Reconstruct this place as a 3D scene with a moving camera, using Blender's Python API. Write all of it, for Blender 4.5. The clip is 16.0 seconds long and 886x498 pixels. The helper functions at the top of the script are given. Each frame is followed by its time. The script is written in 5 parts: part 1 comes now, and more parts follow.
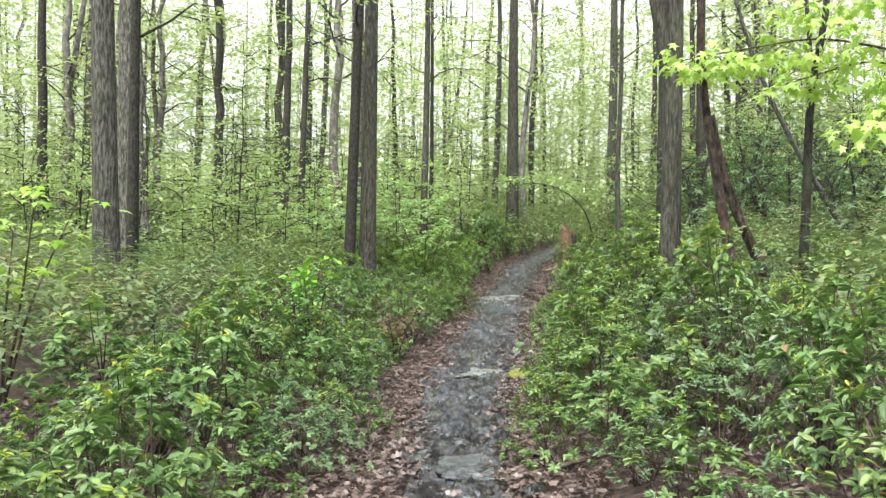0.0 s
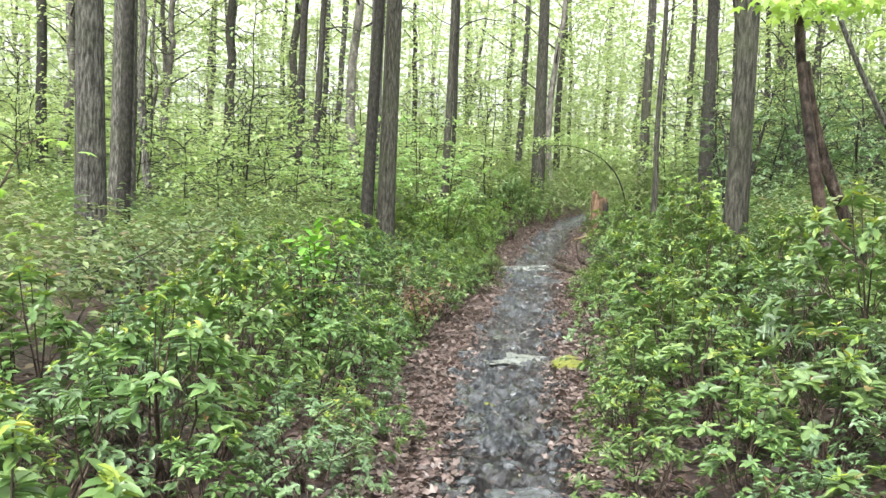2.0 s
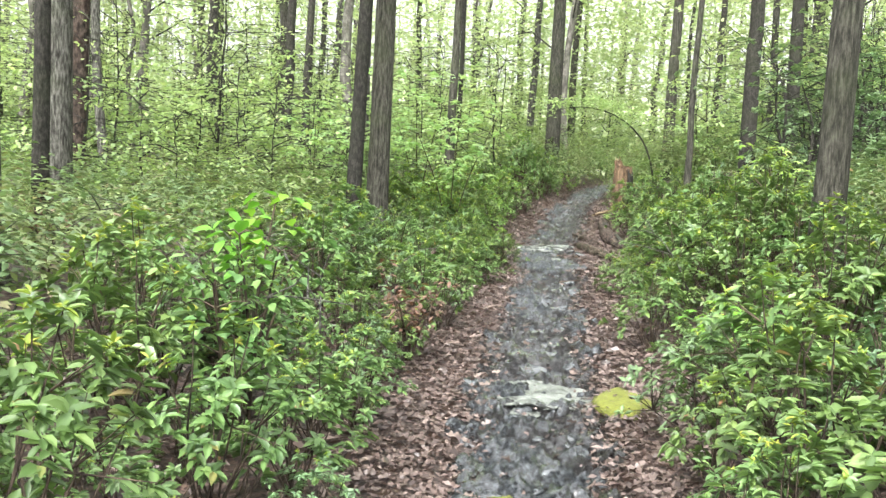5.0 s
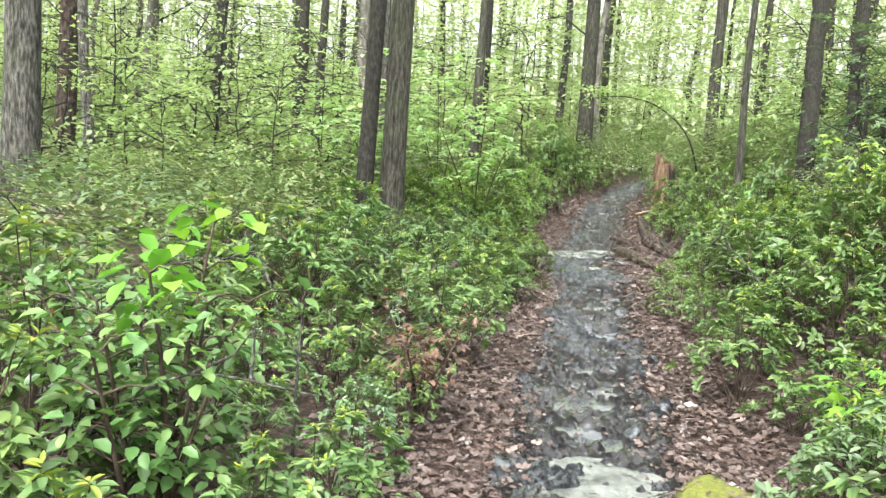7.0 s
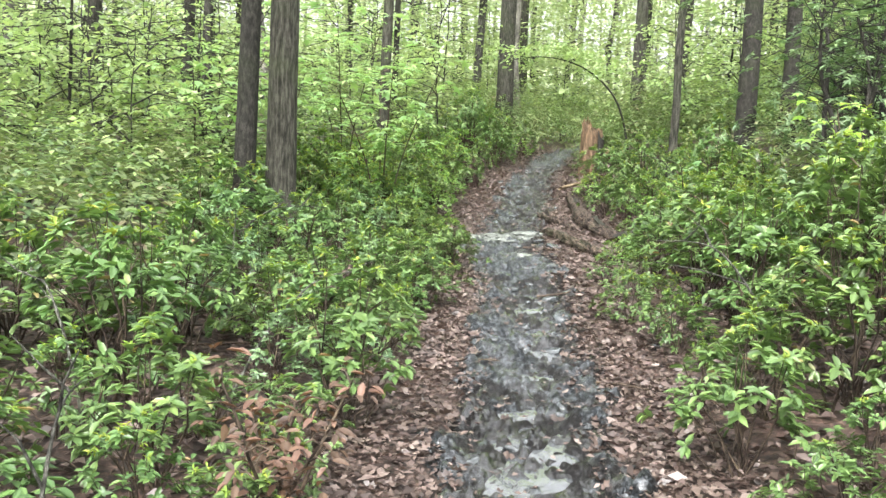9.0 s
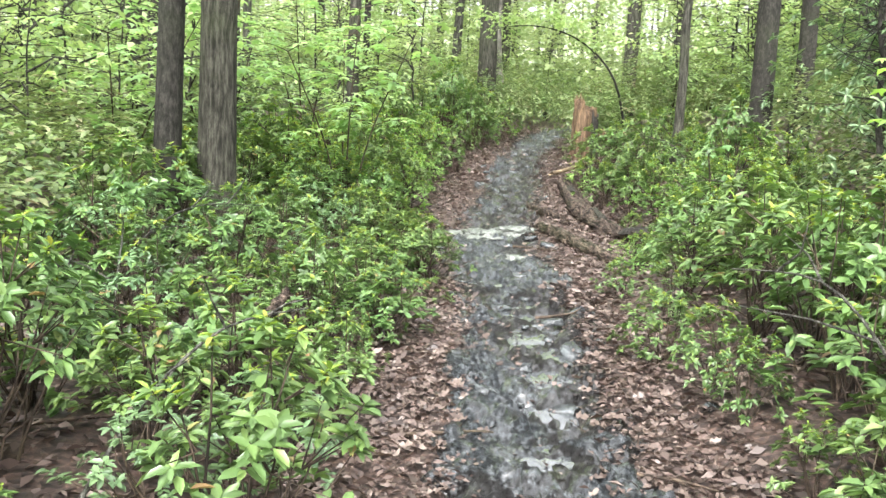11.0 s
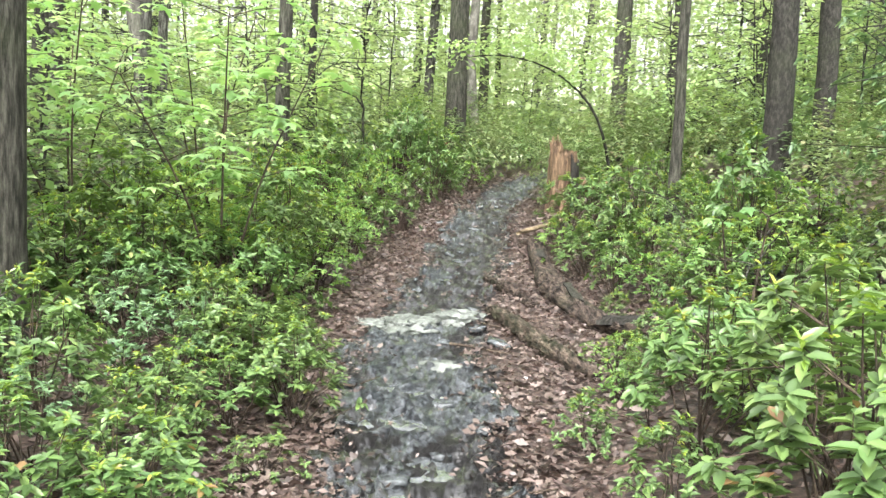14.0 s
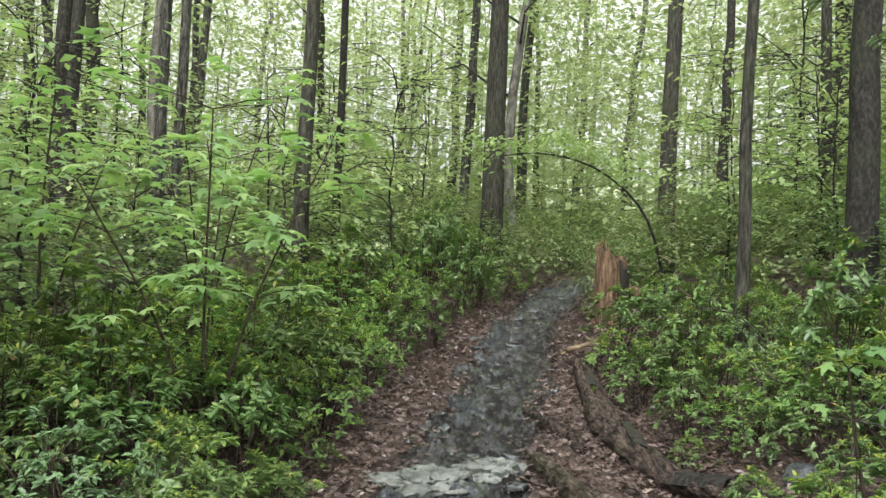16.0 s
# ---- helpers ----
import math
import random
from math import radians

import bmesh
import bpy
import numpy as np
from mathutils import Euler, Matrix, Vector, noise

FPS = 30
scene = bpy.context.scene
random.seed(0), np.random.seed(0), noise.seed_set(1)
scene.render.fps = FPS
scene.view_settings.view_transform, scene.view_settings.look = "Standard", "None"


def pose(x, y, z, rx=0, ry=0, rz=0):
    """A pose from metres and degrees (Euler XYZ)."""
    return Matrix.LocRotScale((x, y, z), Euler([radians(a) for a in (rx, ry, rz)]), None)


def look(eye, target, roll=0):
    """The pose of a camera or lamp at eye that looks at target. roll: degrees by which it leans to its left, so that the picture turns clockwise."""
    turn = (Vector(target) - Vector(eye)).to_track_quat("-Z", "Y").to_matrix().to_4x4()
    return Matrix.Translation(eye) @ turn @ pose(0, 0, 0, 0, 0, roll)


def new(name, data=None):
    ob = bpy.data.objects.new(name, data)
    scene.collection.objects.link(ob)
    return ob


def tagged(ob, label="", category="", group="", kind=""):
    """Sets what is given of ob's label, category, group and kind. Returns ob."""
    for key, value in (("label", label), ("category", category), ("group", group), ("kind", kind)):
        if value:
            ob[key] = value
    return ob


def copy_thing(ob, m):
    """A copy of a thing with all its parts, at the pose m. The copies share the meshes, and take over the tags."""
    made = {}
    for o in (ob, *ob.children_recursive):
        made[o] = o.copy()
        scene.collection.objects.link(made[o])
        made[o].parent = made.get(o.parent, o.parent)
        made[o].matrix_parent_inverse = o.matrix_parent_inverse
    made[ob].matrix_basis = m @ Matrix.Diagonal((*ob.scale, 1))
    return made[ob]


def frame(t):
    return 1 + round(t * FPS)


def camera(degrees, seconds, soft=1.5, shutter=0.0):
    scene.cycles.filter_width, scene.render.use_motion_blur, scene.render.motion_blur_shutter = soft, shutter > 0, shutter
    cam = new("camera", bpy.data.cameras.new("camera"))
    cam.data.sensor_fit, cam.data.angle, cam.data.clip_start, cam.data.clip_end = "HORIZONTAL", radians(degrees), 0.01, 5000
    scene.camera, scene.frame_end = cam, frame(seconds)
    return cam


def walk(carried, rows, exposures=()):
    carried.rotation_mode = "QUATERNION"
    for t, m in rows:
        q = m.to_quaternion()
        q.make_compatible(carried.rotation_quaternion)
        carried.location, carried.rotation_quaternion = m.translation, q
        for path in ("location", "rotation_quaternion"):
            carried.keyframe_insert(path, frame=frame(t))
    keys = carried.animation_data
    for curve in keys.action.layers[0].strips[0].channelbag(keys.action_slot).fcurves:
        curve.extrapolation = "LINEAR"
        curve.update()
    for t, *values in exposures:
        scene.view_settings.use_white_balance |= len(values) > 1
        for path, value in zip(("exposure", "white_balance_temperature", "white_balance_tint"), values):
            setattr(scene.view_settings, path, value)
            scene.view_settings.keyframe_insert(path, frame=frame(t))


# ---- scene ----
cam = camera(56.3, 16.0, soft=1.5, shutter=0.0)
METRES, EYE, TILT, LEAN, TURN = 14.0, 1.4, 0.0, 0.0, 0.0
ROWS = [
    (0.0, 0.0, 0.0, 0.0, -0.0, 0.78, -0.33),
    (0.5, -0.0066, 0.0251, -0.0003, 0.25, 0.06, -0.65),
    (1.0, -0.0038, 0.0528, -0.002, 1.04, -0.61, -1.08),
    (1.5, -0.0082, 0.0817, 0.0002, 1.6, -1.02, -1.37),
    (2.0, -0.0164, 0.1111, 0.0008, 0.94, -1.73, -1.96),
    (2.5, -0.0117, 0.1424, 0.0017, 0.94, -2.15, -2.18),
    (3.0, -0.0161, 0.171, 0.0031, 1.39, -3.02, -2.0),
    (3.5, -0.0222, 0.2016, 0.0041, 1.27, -3.07, -1.94),
    (4.0, -0.023, 0.2325, 0.0049, 1.3, -3.16, -2.05),
    (6.5, -0.0028, 0.388, 0.0111, 1.98, -5.08, -3.6),
    (7.0, -0.0208, 0.4184, 0.013, 2.88, -4.66, -3.28),
    (7.5, -0.0221, 0.4486, 0.013, 2.38, -4.58, -2.17),
    (8.0, -0.0167, 0.4807, 0.0148, 2.0, -4.6, -1.96),
    (8.5, -0.013, 0.5186, 0.0174, -1.63, -5.48, -2.03),
    (11.0, -0.0028, 0.6862, 0.0201, -4.24, -7.88, -2.53),
    (11.5, 0.004, 0.7245, 0.0193, -5.15, -7.75, -2.97),
    (12.0, 0.0067, 0.7601, 0.0173, -5.06, -7.78, -3.01),
    (12.5, 0.0167, 0.7921, 0.0193, -5.29, -8.14, -2.96),
    (13.0, 0.0384, 0.8201, 0.0243, -5.43, -8.05, -2.98),
    (13.5, 0.0497, 0.8452, 0.0288, -4.99, -6.47, -3.06),
    (14.0, 0.0625, 0.8734, 0.0297, -4.52, -4.94, -2.38),
    (14.5, 0.0703, 0.8945, 0.0343, -3.44, -4.56, -2.25),
    (15.0, 0.0674, 0.918, 0.0374, -1.94, -2.96, -2.25),
    (15.5, 0.0685, 0.9415, 0.0378, -1.3, 0.06, -2.47),
    (16.0, 0.0739, 0.9669, 0.0421, -1.85, 1.67, -2.18),
]
EXPOSURES = [(0.0, 2.0), (1.0, 2.2), (2.0, 2.25), (3.0, 2.38), (4.0, 2.42), (8.0, 2.42), (12.5, 2.65), (13.5, 2.66), (14.5, 2.5), (15.0, 2.45), (15.5, 2.26), (16.0, 1.5)]
walk(cam, [(t, pose(0, 0, EYE, TILT, LEAN, TURN) @ pose(METRES * x, METRES * y, METRES * z, 90 + pitch, roll, yaw)) for t, x, y, z, yaw, pitch, roll in ROWS], EXPOSURES)

# ---- world and sun: a bright overcast spring day ----
world = bpy.data.worlds.new("overcast_sky")
scene.world = world
world.use_nodes = True
wn, wl = world.node_tree.nodes, world.node_tree.links
sky = wn.new("ShaderNodeTexSky")
sky.sky_type = "NISHITA"
sky.sun_disc = False
sky.sun_elevation, sky.sun_rotation = radians(55), radians(200)
sky.air_density, sky.dust_density, sky.ozone_density = 1.0, 6.0, 1.0
grey = wn.new("ShaderNodeHueSaturation")
grey.inputs["Saturation"].default_value = 0.1
wl.new(sky.outputs[0], grey.inputs["Color"])
wl.new(grey.outputs[0], wn["Background"].inputs["Color"])
wn["Background"].inputs["Strength"].default_value = 0.15
sun_data = bpy.data.lights.new("sun", "SUN")
sun_data.energy, sun_data.angle, sun_data.color = 0.6, radians(40), (1.0, 0.985, 0.965)
sun = new("sun", sun_data)
sun.matrix_world = look((-8, -22, 34), (0, 15, 0))


# ---- materials ----
def node_mat(name):
    m = bpy.data.materials.new(name)
    m.use_nodes = True
    n, l = m.node_tree.nodes, m.node_tree.links
    return m, n, l, n["Principled BSDF"], n["Material Output"]


def ramp(n, stops):
    r = n.new("ShaderNodeValToRGB")
    e = r.color_ramp.elements
    while len(e) < len(stops):
        e.new(0.5)
    for k, (p, c) in zip(e, stops):
        k.position, k.color = p, (*c, 1)
    return r


def noise_node(n, l, coord, scale, detail=5, rough=0.6, stretch=(1, 1, 1)):
    mp = n.new("ShaderNodeMapping")
    mp.inputs["Scale"].default_value = stretch
    l.new(coord, mp.inputs["Vector"])
    t = n.new("ShaderNodeTexNoise")
    t.inputs["Scale"].default_value, t.inputs["Detail"].default_value, t.inputs["Roughness"].default_value = scale, detail, rough
    l.new(mp.outputs[0], t.inputs["Vector"])
    return t


def mix_rgb(n, l, fac, a, b, kind="MIX"):
    m = n.new("ShaderNodeMix")
    m.data_type, m.blend_type = "RGBA", kind
    for sock, v in ((m.inputs[0], fac), (m.inputs[6], a), (m.inputs[7], b)):
        if isinstance(v, (int, float)):
            sock.default_value = v
        elif isinstance(v, tuple):
            sock.default_value = (*v, 1)
        else:
            l.new(v, sock)
    return m.outputs[2]


def bump(n, l, bsdf, height, strength, distance):
    b = n.new("ShaderNodeBump")
    b.inputs["Strength"].default_value, b.inputs["Distance"].default_value = strength, distance
    l.new(height, b.inputs["Height"])
    l.new(b.outputs[0], bsdf.inputs["Normal"])


def leaf_material(name, stops, through_light=0.4, rough=0.4, tint=(0.92, 1.0, 0.6), spec=0.5, sat=0.8):
    """A leaf: glossy on top, light shining through it; every leaf has its own tone."""
    m, n, l, bsdf, out = node_mat(name)
    geo = n.new("ShaderNodeNewGeometry")
    info = n.new("ShaderNodeObjectInfo")
    r = ramp(n, stops)
    both, wrap = n.new("ShaderNodeMath"), n.new("ShaderNodeMath")
    both.operation, wrap.operation = "ADD", "FRACT"
    l.new(geo.outputs["Random Per Island"], both.inputs[0])
    l.new(info.outputs["Random"], both.inputs[1])
    l.new(both.outputs[0], wrap.inputs[0])
    l.new(wrap.outputs[0], r.inputs[0])
    co = n.new("ShaderNodeTexCoord").outputs["Object"]
    big = noise_node(n, l, co, 1.3, 3)
    hsv = n.new("ShaderNodeHueSaturation")
    val = n.new("ShaderNodeMapRange")
    val.inputs["To Min"].default_value, val.inputs["To Max"].default_value = 0.75, 1.3
    l.new(big.outputs[0], val.inputs[0])
    l.new(val.outputs[0], hsv.inputs["Value"])
    hsv.inputs["Saturation"].default_value = sat
    hue = n.new("ShaderNodeMapRange")
    hue.inputs["To Min"].default_value, hue.inputs["To Max"].default_value = 0.498, 0.522
    l.new(info.outputs["Random"], hue.inputs[0])
    l.new(hue.outputs[0], hsv.inputs["Hue"])
    l.new(r.outputs[0], hsv.inputs["Color"])
    l.new(hsv.outputs[0], bsdf.inputs["Base Color"])
    bsdf.inputs["Roughness"].default_value = rough
    bsdf.inputs["Specular IOR Level"].default_value = spec
    tr = n.new("ShaderNodeBsdfTranslucent")
    l.new(mix_rgb(n, l, 1.0, hsv.outputs[0], tint, "MULTIPLY"), tr.inputs["Color"])
    mx = n.new("ShaderNodeMixShader")
    mx.inputs[0].default_value = through_light
    l.new(bsdf.outputs[0], mx.inputs[1])
    l.new(tr.outputs[0], mx.inputs[2])
    l.new(mx.outputs[0], out.inputs["Surface"])
    return m


def bark_material(name, dark, light, moss=0.25, scale=9.0, stretch=(1, 1, 0.18), depth=0.03, red=None):
    m, n, l, bsdf, out = node_mat(name)
    co = n.new("ShaderNodeTexCoord").outputs["Object"]
    info = n.new("ShaderNodeObjectInfo")
    ridge = noise_node(n, l, co, scale, 7, 0.65, stretch)
    fine = noise_node(n, l, co, scale * 6, 4, 0.6, (1, 1, 0.5))
    blot = noise_node(n, l, co, 1.1, 4, 0.6)
    r = ramp(n, ((0.38, dark), (0.5, tuple(a * 0.65 + b * 0.35 for a, b in zip(dark, light))), (0.64, light)))
    l.new(ridge.outputs[0], r.inputs[0])
    col = mix_rgb(n, l, 0.75, r.outputs[0], fine.outputs[0], "OVERLAY")
    mr = ramp(n, ((0.5, (0, 0, 0)), (0.68, (moss, moss, moss))))
    l.new(blot.outputs[0], mr.inputs[0])
    col = mix_rgb(n, l, mr.outputs[0], col, red or (0.05, 0.065, 0.028))
    hsv = n.new("ShaderNodeHueSaturation")
    val = n.new("ShaderNodeMapRange")
    val.inputs["To Min"].default_value, val.inputs["To Max"].default_value = 0.7, 1.25
    l.new(info.outputs["Random"], val.inputs[0])
    l.new(val.outputs[0], hsv.inputs["Value"])
    l.new(col, hsv.inputs["Color"])
    l.new(hsv.outputs[0], bsdf.inputs["Base Color"])
    bsdf.inputs["Roughness"].default_value, bsdf.inputs["Specular IOR Level"].default_value = 0.85, 0.15
    bump(n, l, bsdf, ridge.outputs[0], 1.0, depth)
    return m


def litter_ground_material():
    m, n, l, bsdf, out = node_mat("forest_floor")
    co = n.new("ShaderNodeTexCoord").outputs["Object"]
    a = noise_node(n, l, co, 34, 6, 0.75)
    b = noise_node(n, l, co, 1.2, 4)
    vor = n.new("ShaderNodeTexVoronoi")
    vor.inputs["Scale"].default_value = 17
    l.new(co, vor.inputs["Vector"])
    r = ramp(n, ((0.36, (0.022, 0.015, 0.012)), (0.5, (0.07, 0.046, 0.037)), (0.64, (0.15, 0.102, 0.082))))
    l.new(a.outputs[0], r.inputs[0])
    col = mix_rgb(n, l, 0.6, r.outputs[0], vor.outputs["Distance"], "OVERLAY")
    r2 = ramp(n, ((0.4, (0.6, 0.6, 0.6)), (0.65, (1, 1, 1))))
    l.new(b.outputs[0], r2.inputs[0])
    tone = n.new("ShaderNodeRGBToBW")
    l.new(vor.outputs["Color"], tone.inputs[0])
    each = ramp(n, ((0.2, (0.35, 0.32, 0.3)), (0.8, (1.0, 0.95, 0.92))))
    l.new(tone.outputs[0], each.inputs[0])
    col = mix_rgb(n, l, 1.0, col, each.outputs[0], "MULTIPLY")
    col = mix_rgb(n, l, 1.0, col, r2.outputs[0], "MULTIPLY")
    l.new(col, bsdf.inputs["Base Color"])
    bsdf.inputs["Roughness"].default_value = 0.65
    bump(n, l, bsdf, vor.outputs["Distance"], 0.5, 0.03)
    return m


def trail_material():
    """Wet black mud and grey rock standing out, pit shade and sky sheen painted in."""
    m, n, l, bsdf, out = node_mat("wet_trail")
    co = n.new("ShaderNodeTexCoord").outputs["Object"]
    rock = n.new("ShaderNodeAttribute")
    rock.attribute_name = "rock"
    fine = noise_node(n, l, co, 110, 6, 0.8)
    mid = noise_node(n, l, co, 34, 7, 0.72, (1, 0.7, 1))
    mud = ramp(n, ((0.38, (0.002, 0.002, 0.002)), (0.52, (0.009, 0.008, 0.008)), (0.66, (0.045, 0.04, 0.037))))
    broad = noise_node(n, l, co, 5.5, 5, 0.65, (1, 0.7, 1))
    l.new(fine.outputs[0], mud.inputs[0])
    # Dark stops stand for shade in pits, bluish pale ones for sky sheen.
    stone = ramp(n, ((0.43, (0.004, 0.005, 0.006)), (0.5, (0.02, 0.024, 0.028)), (0.57, (0.075, 0.087, 0.096)), (0.66, (0.19, 0.212, 0.225))))
    l.new(mix_rgb(n, l, 0.7, fine.outputs[0], mid.outputs[0]), stone.inputs[0])
    add = n.new("ShaderNodeMath")
    add.operation = "ADD"
    l.new(rock.outputs["Fac"], add.inputs[0])
    off = n.new("ShaderNodeMath")
    off.operation = "MULTIPLY_ADD"
    off.inputs[1].default_value, off.inputs[2].default_value = 5.0, -2.5
    l.new(mix_rgb(n, l, 0.5, mid.outputs[0], broad.outputs[0]), off.inputs[0])
    l.new(off.outputs[0], add.inputs[1])
    edge = n.new("ShaderNodeMapRange")
    edge.inputs["From Min"].default_value, edge.inputs["From Max"].default_value = 0.3, 0.7
    l.new(add.outputs[0], edge.inputs[0])
    l.new(mix_rgb(n, l, edge.outputs[0], mud.outputs[0], stone.outputs[0]), bsdf.inputs["Base Color"])
    bsdf.inputs["Coat Weight"].default_value, bsdf.inputs["Coat Roughness"].default_value, bsdf.inputs["Coat IOR"].default_value = 1.0, 0.09, 1.85
    wet = ramp(n, ((0.47, (0.02,) * 3), (0.52, (1.0,) * 3)))
    l.new(mix_rgb(n, l, 0.45, broad.outputs[0], mid.outputs[0]), wet.inputs[0])
    l.new(wet.outputs[0], bsdf.inputs["Coat Weight"])
    bsdf.inputs["Specular IOR Level"].default_value = 0.35
    ro = ramp(n, ((0.4, (0.25,) * 3), (0.6, (0.5,) * 3)))
    l.new(fine.outputs[0], ro.inputs[0])
    l.new(ro.outputs[0], bsdf.inputs["Roughness"])
    bump(n, l, bsdf, mix_rgb(n, l, 0.5, fine.outputs[0], mid.outputs[0]), 1.0, 0.05)
    return m


def stone_material(name, dark, light, moss=0.0, rough=0.4):
    m, n, l, bsdf, out = node_mat(name)
    co = n.new("ShaderNodeTexCoord").outputs["Object"]
    fine = noise_node(n, l, co, 24, 7, 0.7)
    big = noise_node(n, l, co, 4, 4)
    r = ramp(n, ((0.4, dark), (0.6, light)))
    l.new(mix_rgb(n, l, 0.5, fine.outputs[0], big.outputs[0]), r.inputs[0])
    col = r.outputs[0]
    if moss:
        mm = ramp(n, ((0.5 - moss * 0.4, (0, 0, 0)), (0.62 - moss * 0.4, (1, 1, 1))))
        l.new(big.outputs[0], mm.inputs[0])
        green = ramp(n, ((0.3, (0.04, 0.055, 0.006)), (0.7, (0.17, 0.18, 0.022))))
        l.new(fine.outputs[0], green.inputs[0])
        col = mix_rgb(n, l, mm.outputs[0], col, green.outputs[0])
    l.new(col, bsdf.inputs["Base Color"])
    bsdf.inputs["Roughness"].default_value = rough
    bump(n, l, bsdf, fine.outputs[0], 0.8, 0.015)
    return m


def water_material():
    m, n, l, bsdf, out = node_mat("puddle_water")
    co = n.new("ShaderNodeTexCoord").outputs["Object"]
    w = noise_node(n, l, co, 14, 2)
    # Base colour lifted above dark water to stand in for sky glints.
    bsdf.inputs["Base Color"].default_value = (0.06, 0.066, 0.07, 1)
    bsdf.inputs["Roughness"].default_value = 0.03
    bsdf.inputs["IOR"].default_value = 2.0
    bsdf.inputs["Specular IOR Level"].default_value = 1.0
    bump(n, l, bsdf, w.outputs[0], 0.12, 0.02)
    return m


LAUREL = leaf_material("laurel_leaf", ((0.0, (0.07, 0.122, 0.034)), (0.45, (0.103, 0.176, 0.046)), (0.8, (0.14, 0.222, 0.056)), (0.985, (0.185, 0.265, 0.068)), (0.997, (0.26, 0.13, 0.06))), 0.36, 0.34, spec=0.6, sat=0.92)
# Yellower thicket leaf, lightened in colour because the far thicket falls too dark.
PALE_THICKET = leaf_material("lightened_thicket_leaf", ((0.0, (0.095, 0.14, 0.045)), (0.5, (0.14, 0.20, 0.06)), (0.86, (0.2, 0.265, 0.08)), (1.0, (0.2, 0.14, 0.085))), 0.35, 0.38)
LAUREL_DARK = leaf_material("evergreen_leaf", ((0.0, (0.068, 0.128, 0.05)), (0.5, (0.105, 0.19, 0.066)), (1.0, (0.145, 0.25, 0.085))), 0.33, 0.33, spec=0.6, sat=0.82)
FRESH = leaf_material("new_shoot_leaf", ((0.0, (0.17, 0.25, 0.035)), (0.7, (0.25, 0.32, 0.045)), (1.0, (0.34, 0.32, 0.05))), 0.4, 0.55, spec=0.25, sat=0.95)
ROSEBAY = leaf_material("tall_laurel_leaf", ((0.0, (0.085, 0.15, 0.06)), (0.5, (0.12, 0.205, 0.08)), (1.0, (0.17, 0.265, 0.1))), 0.35, 0.4, spec=0.5, sat=0.85)
HAZEL = leaf_material("hazel_leaf", ((0.0, (0.075, 0.155, 0.035)), (0.6, (0.115, 0.22, 0.05)), (1.0, (0.18, 0.30, 0.07))), 0.35, 0.34, spec=0.55, sat=0.9)
LIGHT_BUSH = leaf_material("blueberry_leaf", ((0.0, (0.11, 0.20, 0.045)), (0.6, (0.17, 0.285, 0.06)), (1.0, (0.25, 0.36, 0.075))), 0.45, 0.45, spec=0.35, sat=0.9)
BROAD = leaf_material("hobblebush_leaf", ((0.0, (0.20, 0.34, 0.11)), (0.6, (0.28, 0.43, 0.14)), (1.0, (0.36, 0.51, 0.17))), 0.5, 0.36, sat=0.88)
BRIGHT = leaf_material("bright_sapling_leaf", ((0.0, (0.12, 0.26, 0.035)), (1.0, (0.21, 0.37, 0.05))), 0.45, 0.5, spec=0.3, sat=1.0)
MAPLE = leaf_material("maple_leaf", ((0.0, (0.28, 0.43, 0.08)), (1.0, (0.41, 0.54, 0.13))), 0.55, 0.45, sat=0.92)
CANOPY = leaf_material("young_canopy_leaf", ((0.0, (0.20, 0.30, 0.075)), (0.6, (0.28, 0.385, 0.105)), (1.0, (0.38, 0.46, 0.15))), 0.6, 0.45, (1.0, 1.0, 0.76), sat=0.74)
SAPLING_LEAF = leaf_material("sapling_leaf", ((0.0, (0.20, 0.31, 0.08)), (0.6, (0.28, 0.40, 0.105)), (1.0, (0.38, 0.48, 0.14))), 0.55, 0.45, sat=0.74)
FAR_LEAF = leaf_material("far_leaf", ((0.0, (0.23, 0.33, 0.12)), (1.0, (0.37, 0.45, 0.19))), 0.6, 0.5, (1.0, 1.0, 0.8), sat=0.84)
DEAD_LEAF = leaf_material("dead_leaf", ((0.0, (0.034, 0.021, 0.017)), (0.3, (0.07, 0.043, 0.034)), (0.65, (0.11, 0.071, 0.057)), (0.92, (0.15, 0.104, 0.085)), (1.0, (0.2, 0.148, 0.122))), 0.12, 0.4, (1.0, 0.8, 0.5), sat=0.78)
RUST_LEAF = leaf_material("rusty_leaf", ((0.0, (0.06, 0.03, 0.018)), (1.0, (0.17, 0.075, 0.04))), 0.3, 0.5, (1.0, 0.8, 0.5))
BARK = bark_material("grey_brown_bark", (0.018, 0.017, 0.014), (0.145, 0.143, 0.124), 0.3, 34.0, (1, 1, 0.2), 0.05)
BARK_SMOOTH = bark_material("smooth_brown_bark", (0.014, 0.0135, 0.0105), (0.086, 0.083, 0.067), 0.45, 34.0, (1, 1, 0.16), 0.035)
# Lightened bark for background trunks, distance haze put into the colour.
HAZE_BARK = bark_material("bark_paled_for_haze", (0.05, 0.047, 0.04), (0.17, 0.162, 0.14), 0.3, 7.0, (1, 1, 0.5), 0.01)
BARK_DARK = bark_material("wet_dark_bark", (0.013, 0.012, 0.010), (0.052, 0.049, 0.042), 0.3, 30.0, (1, 1, 0.4), 0.02)
BARK_RED = bark_material("red_peeling_bark", (0.008, 0.006, 0.005), (0.085, 0.066, 0.052), 0.5, 16.0, (1, 1, 0.45), 0.05, (0.04, 0.018, 0.013))
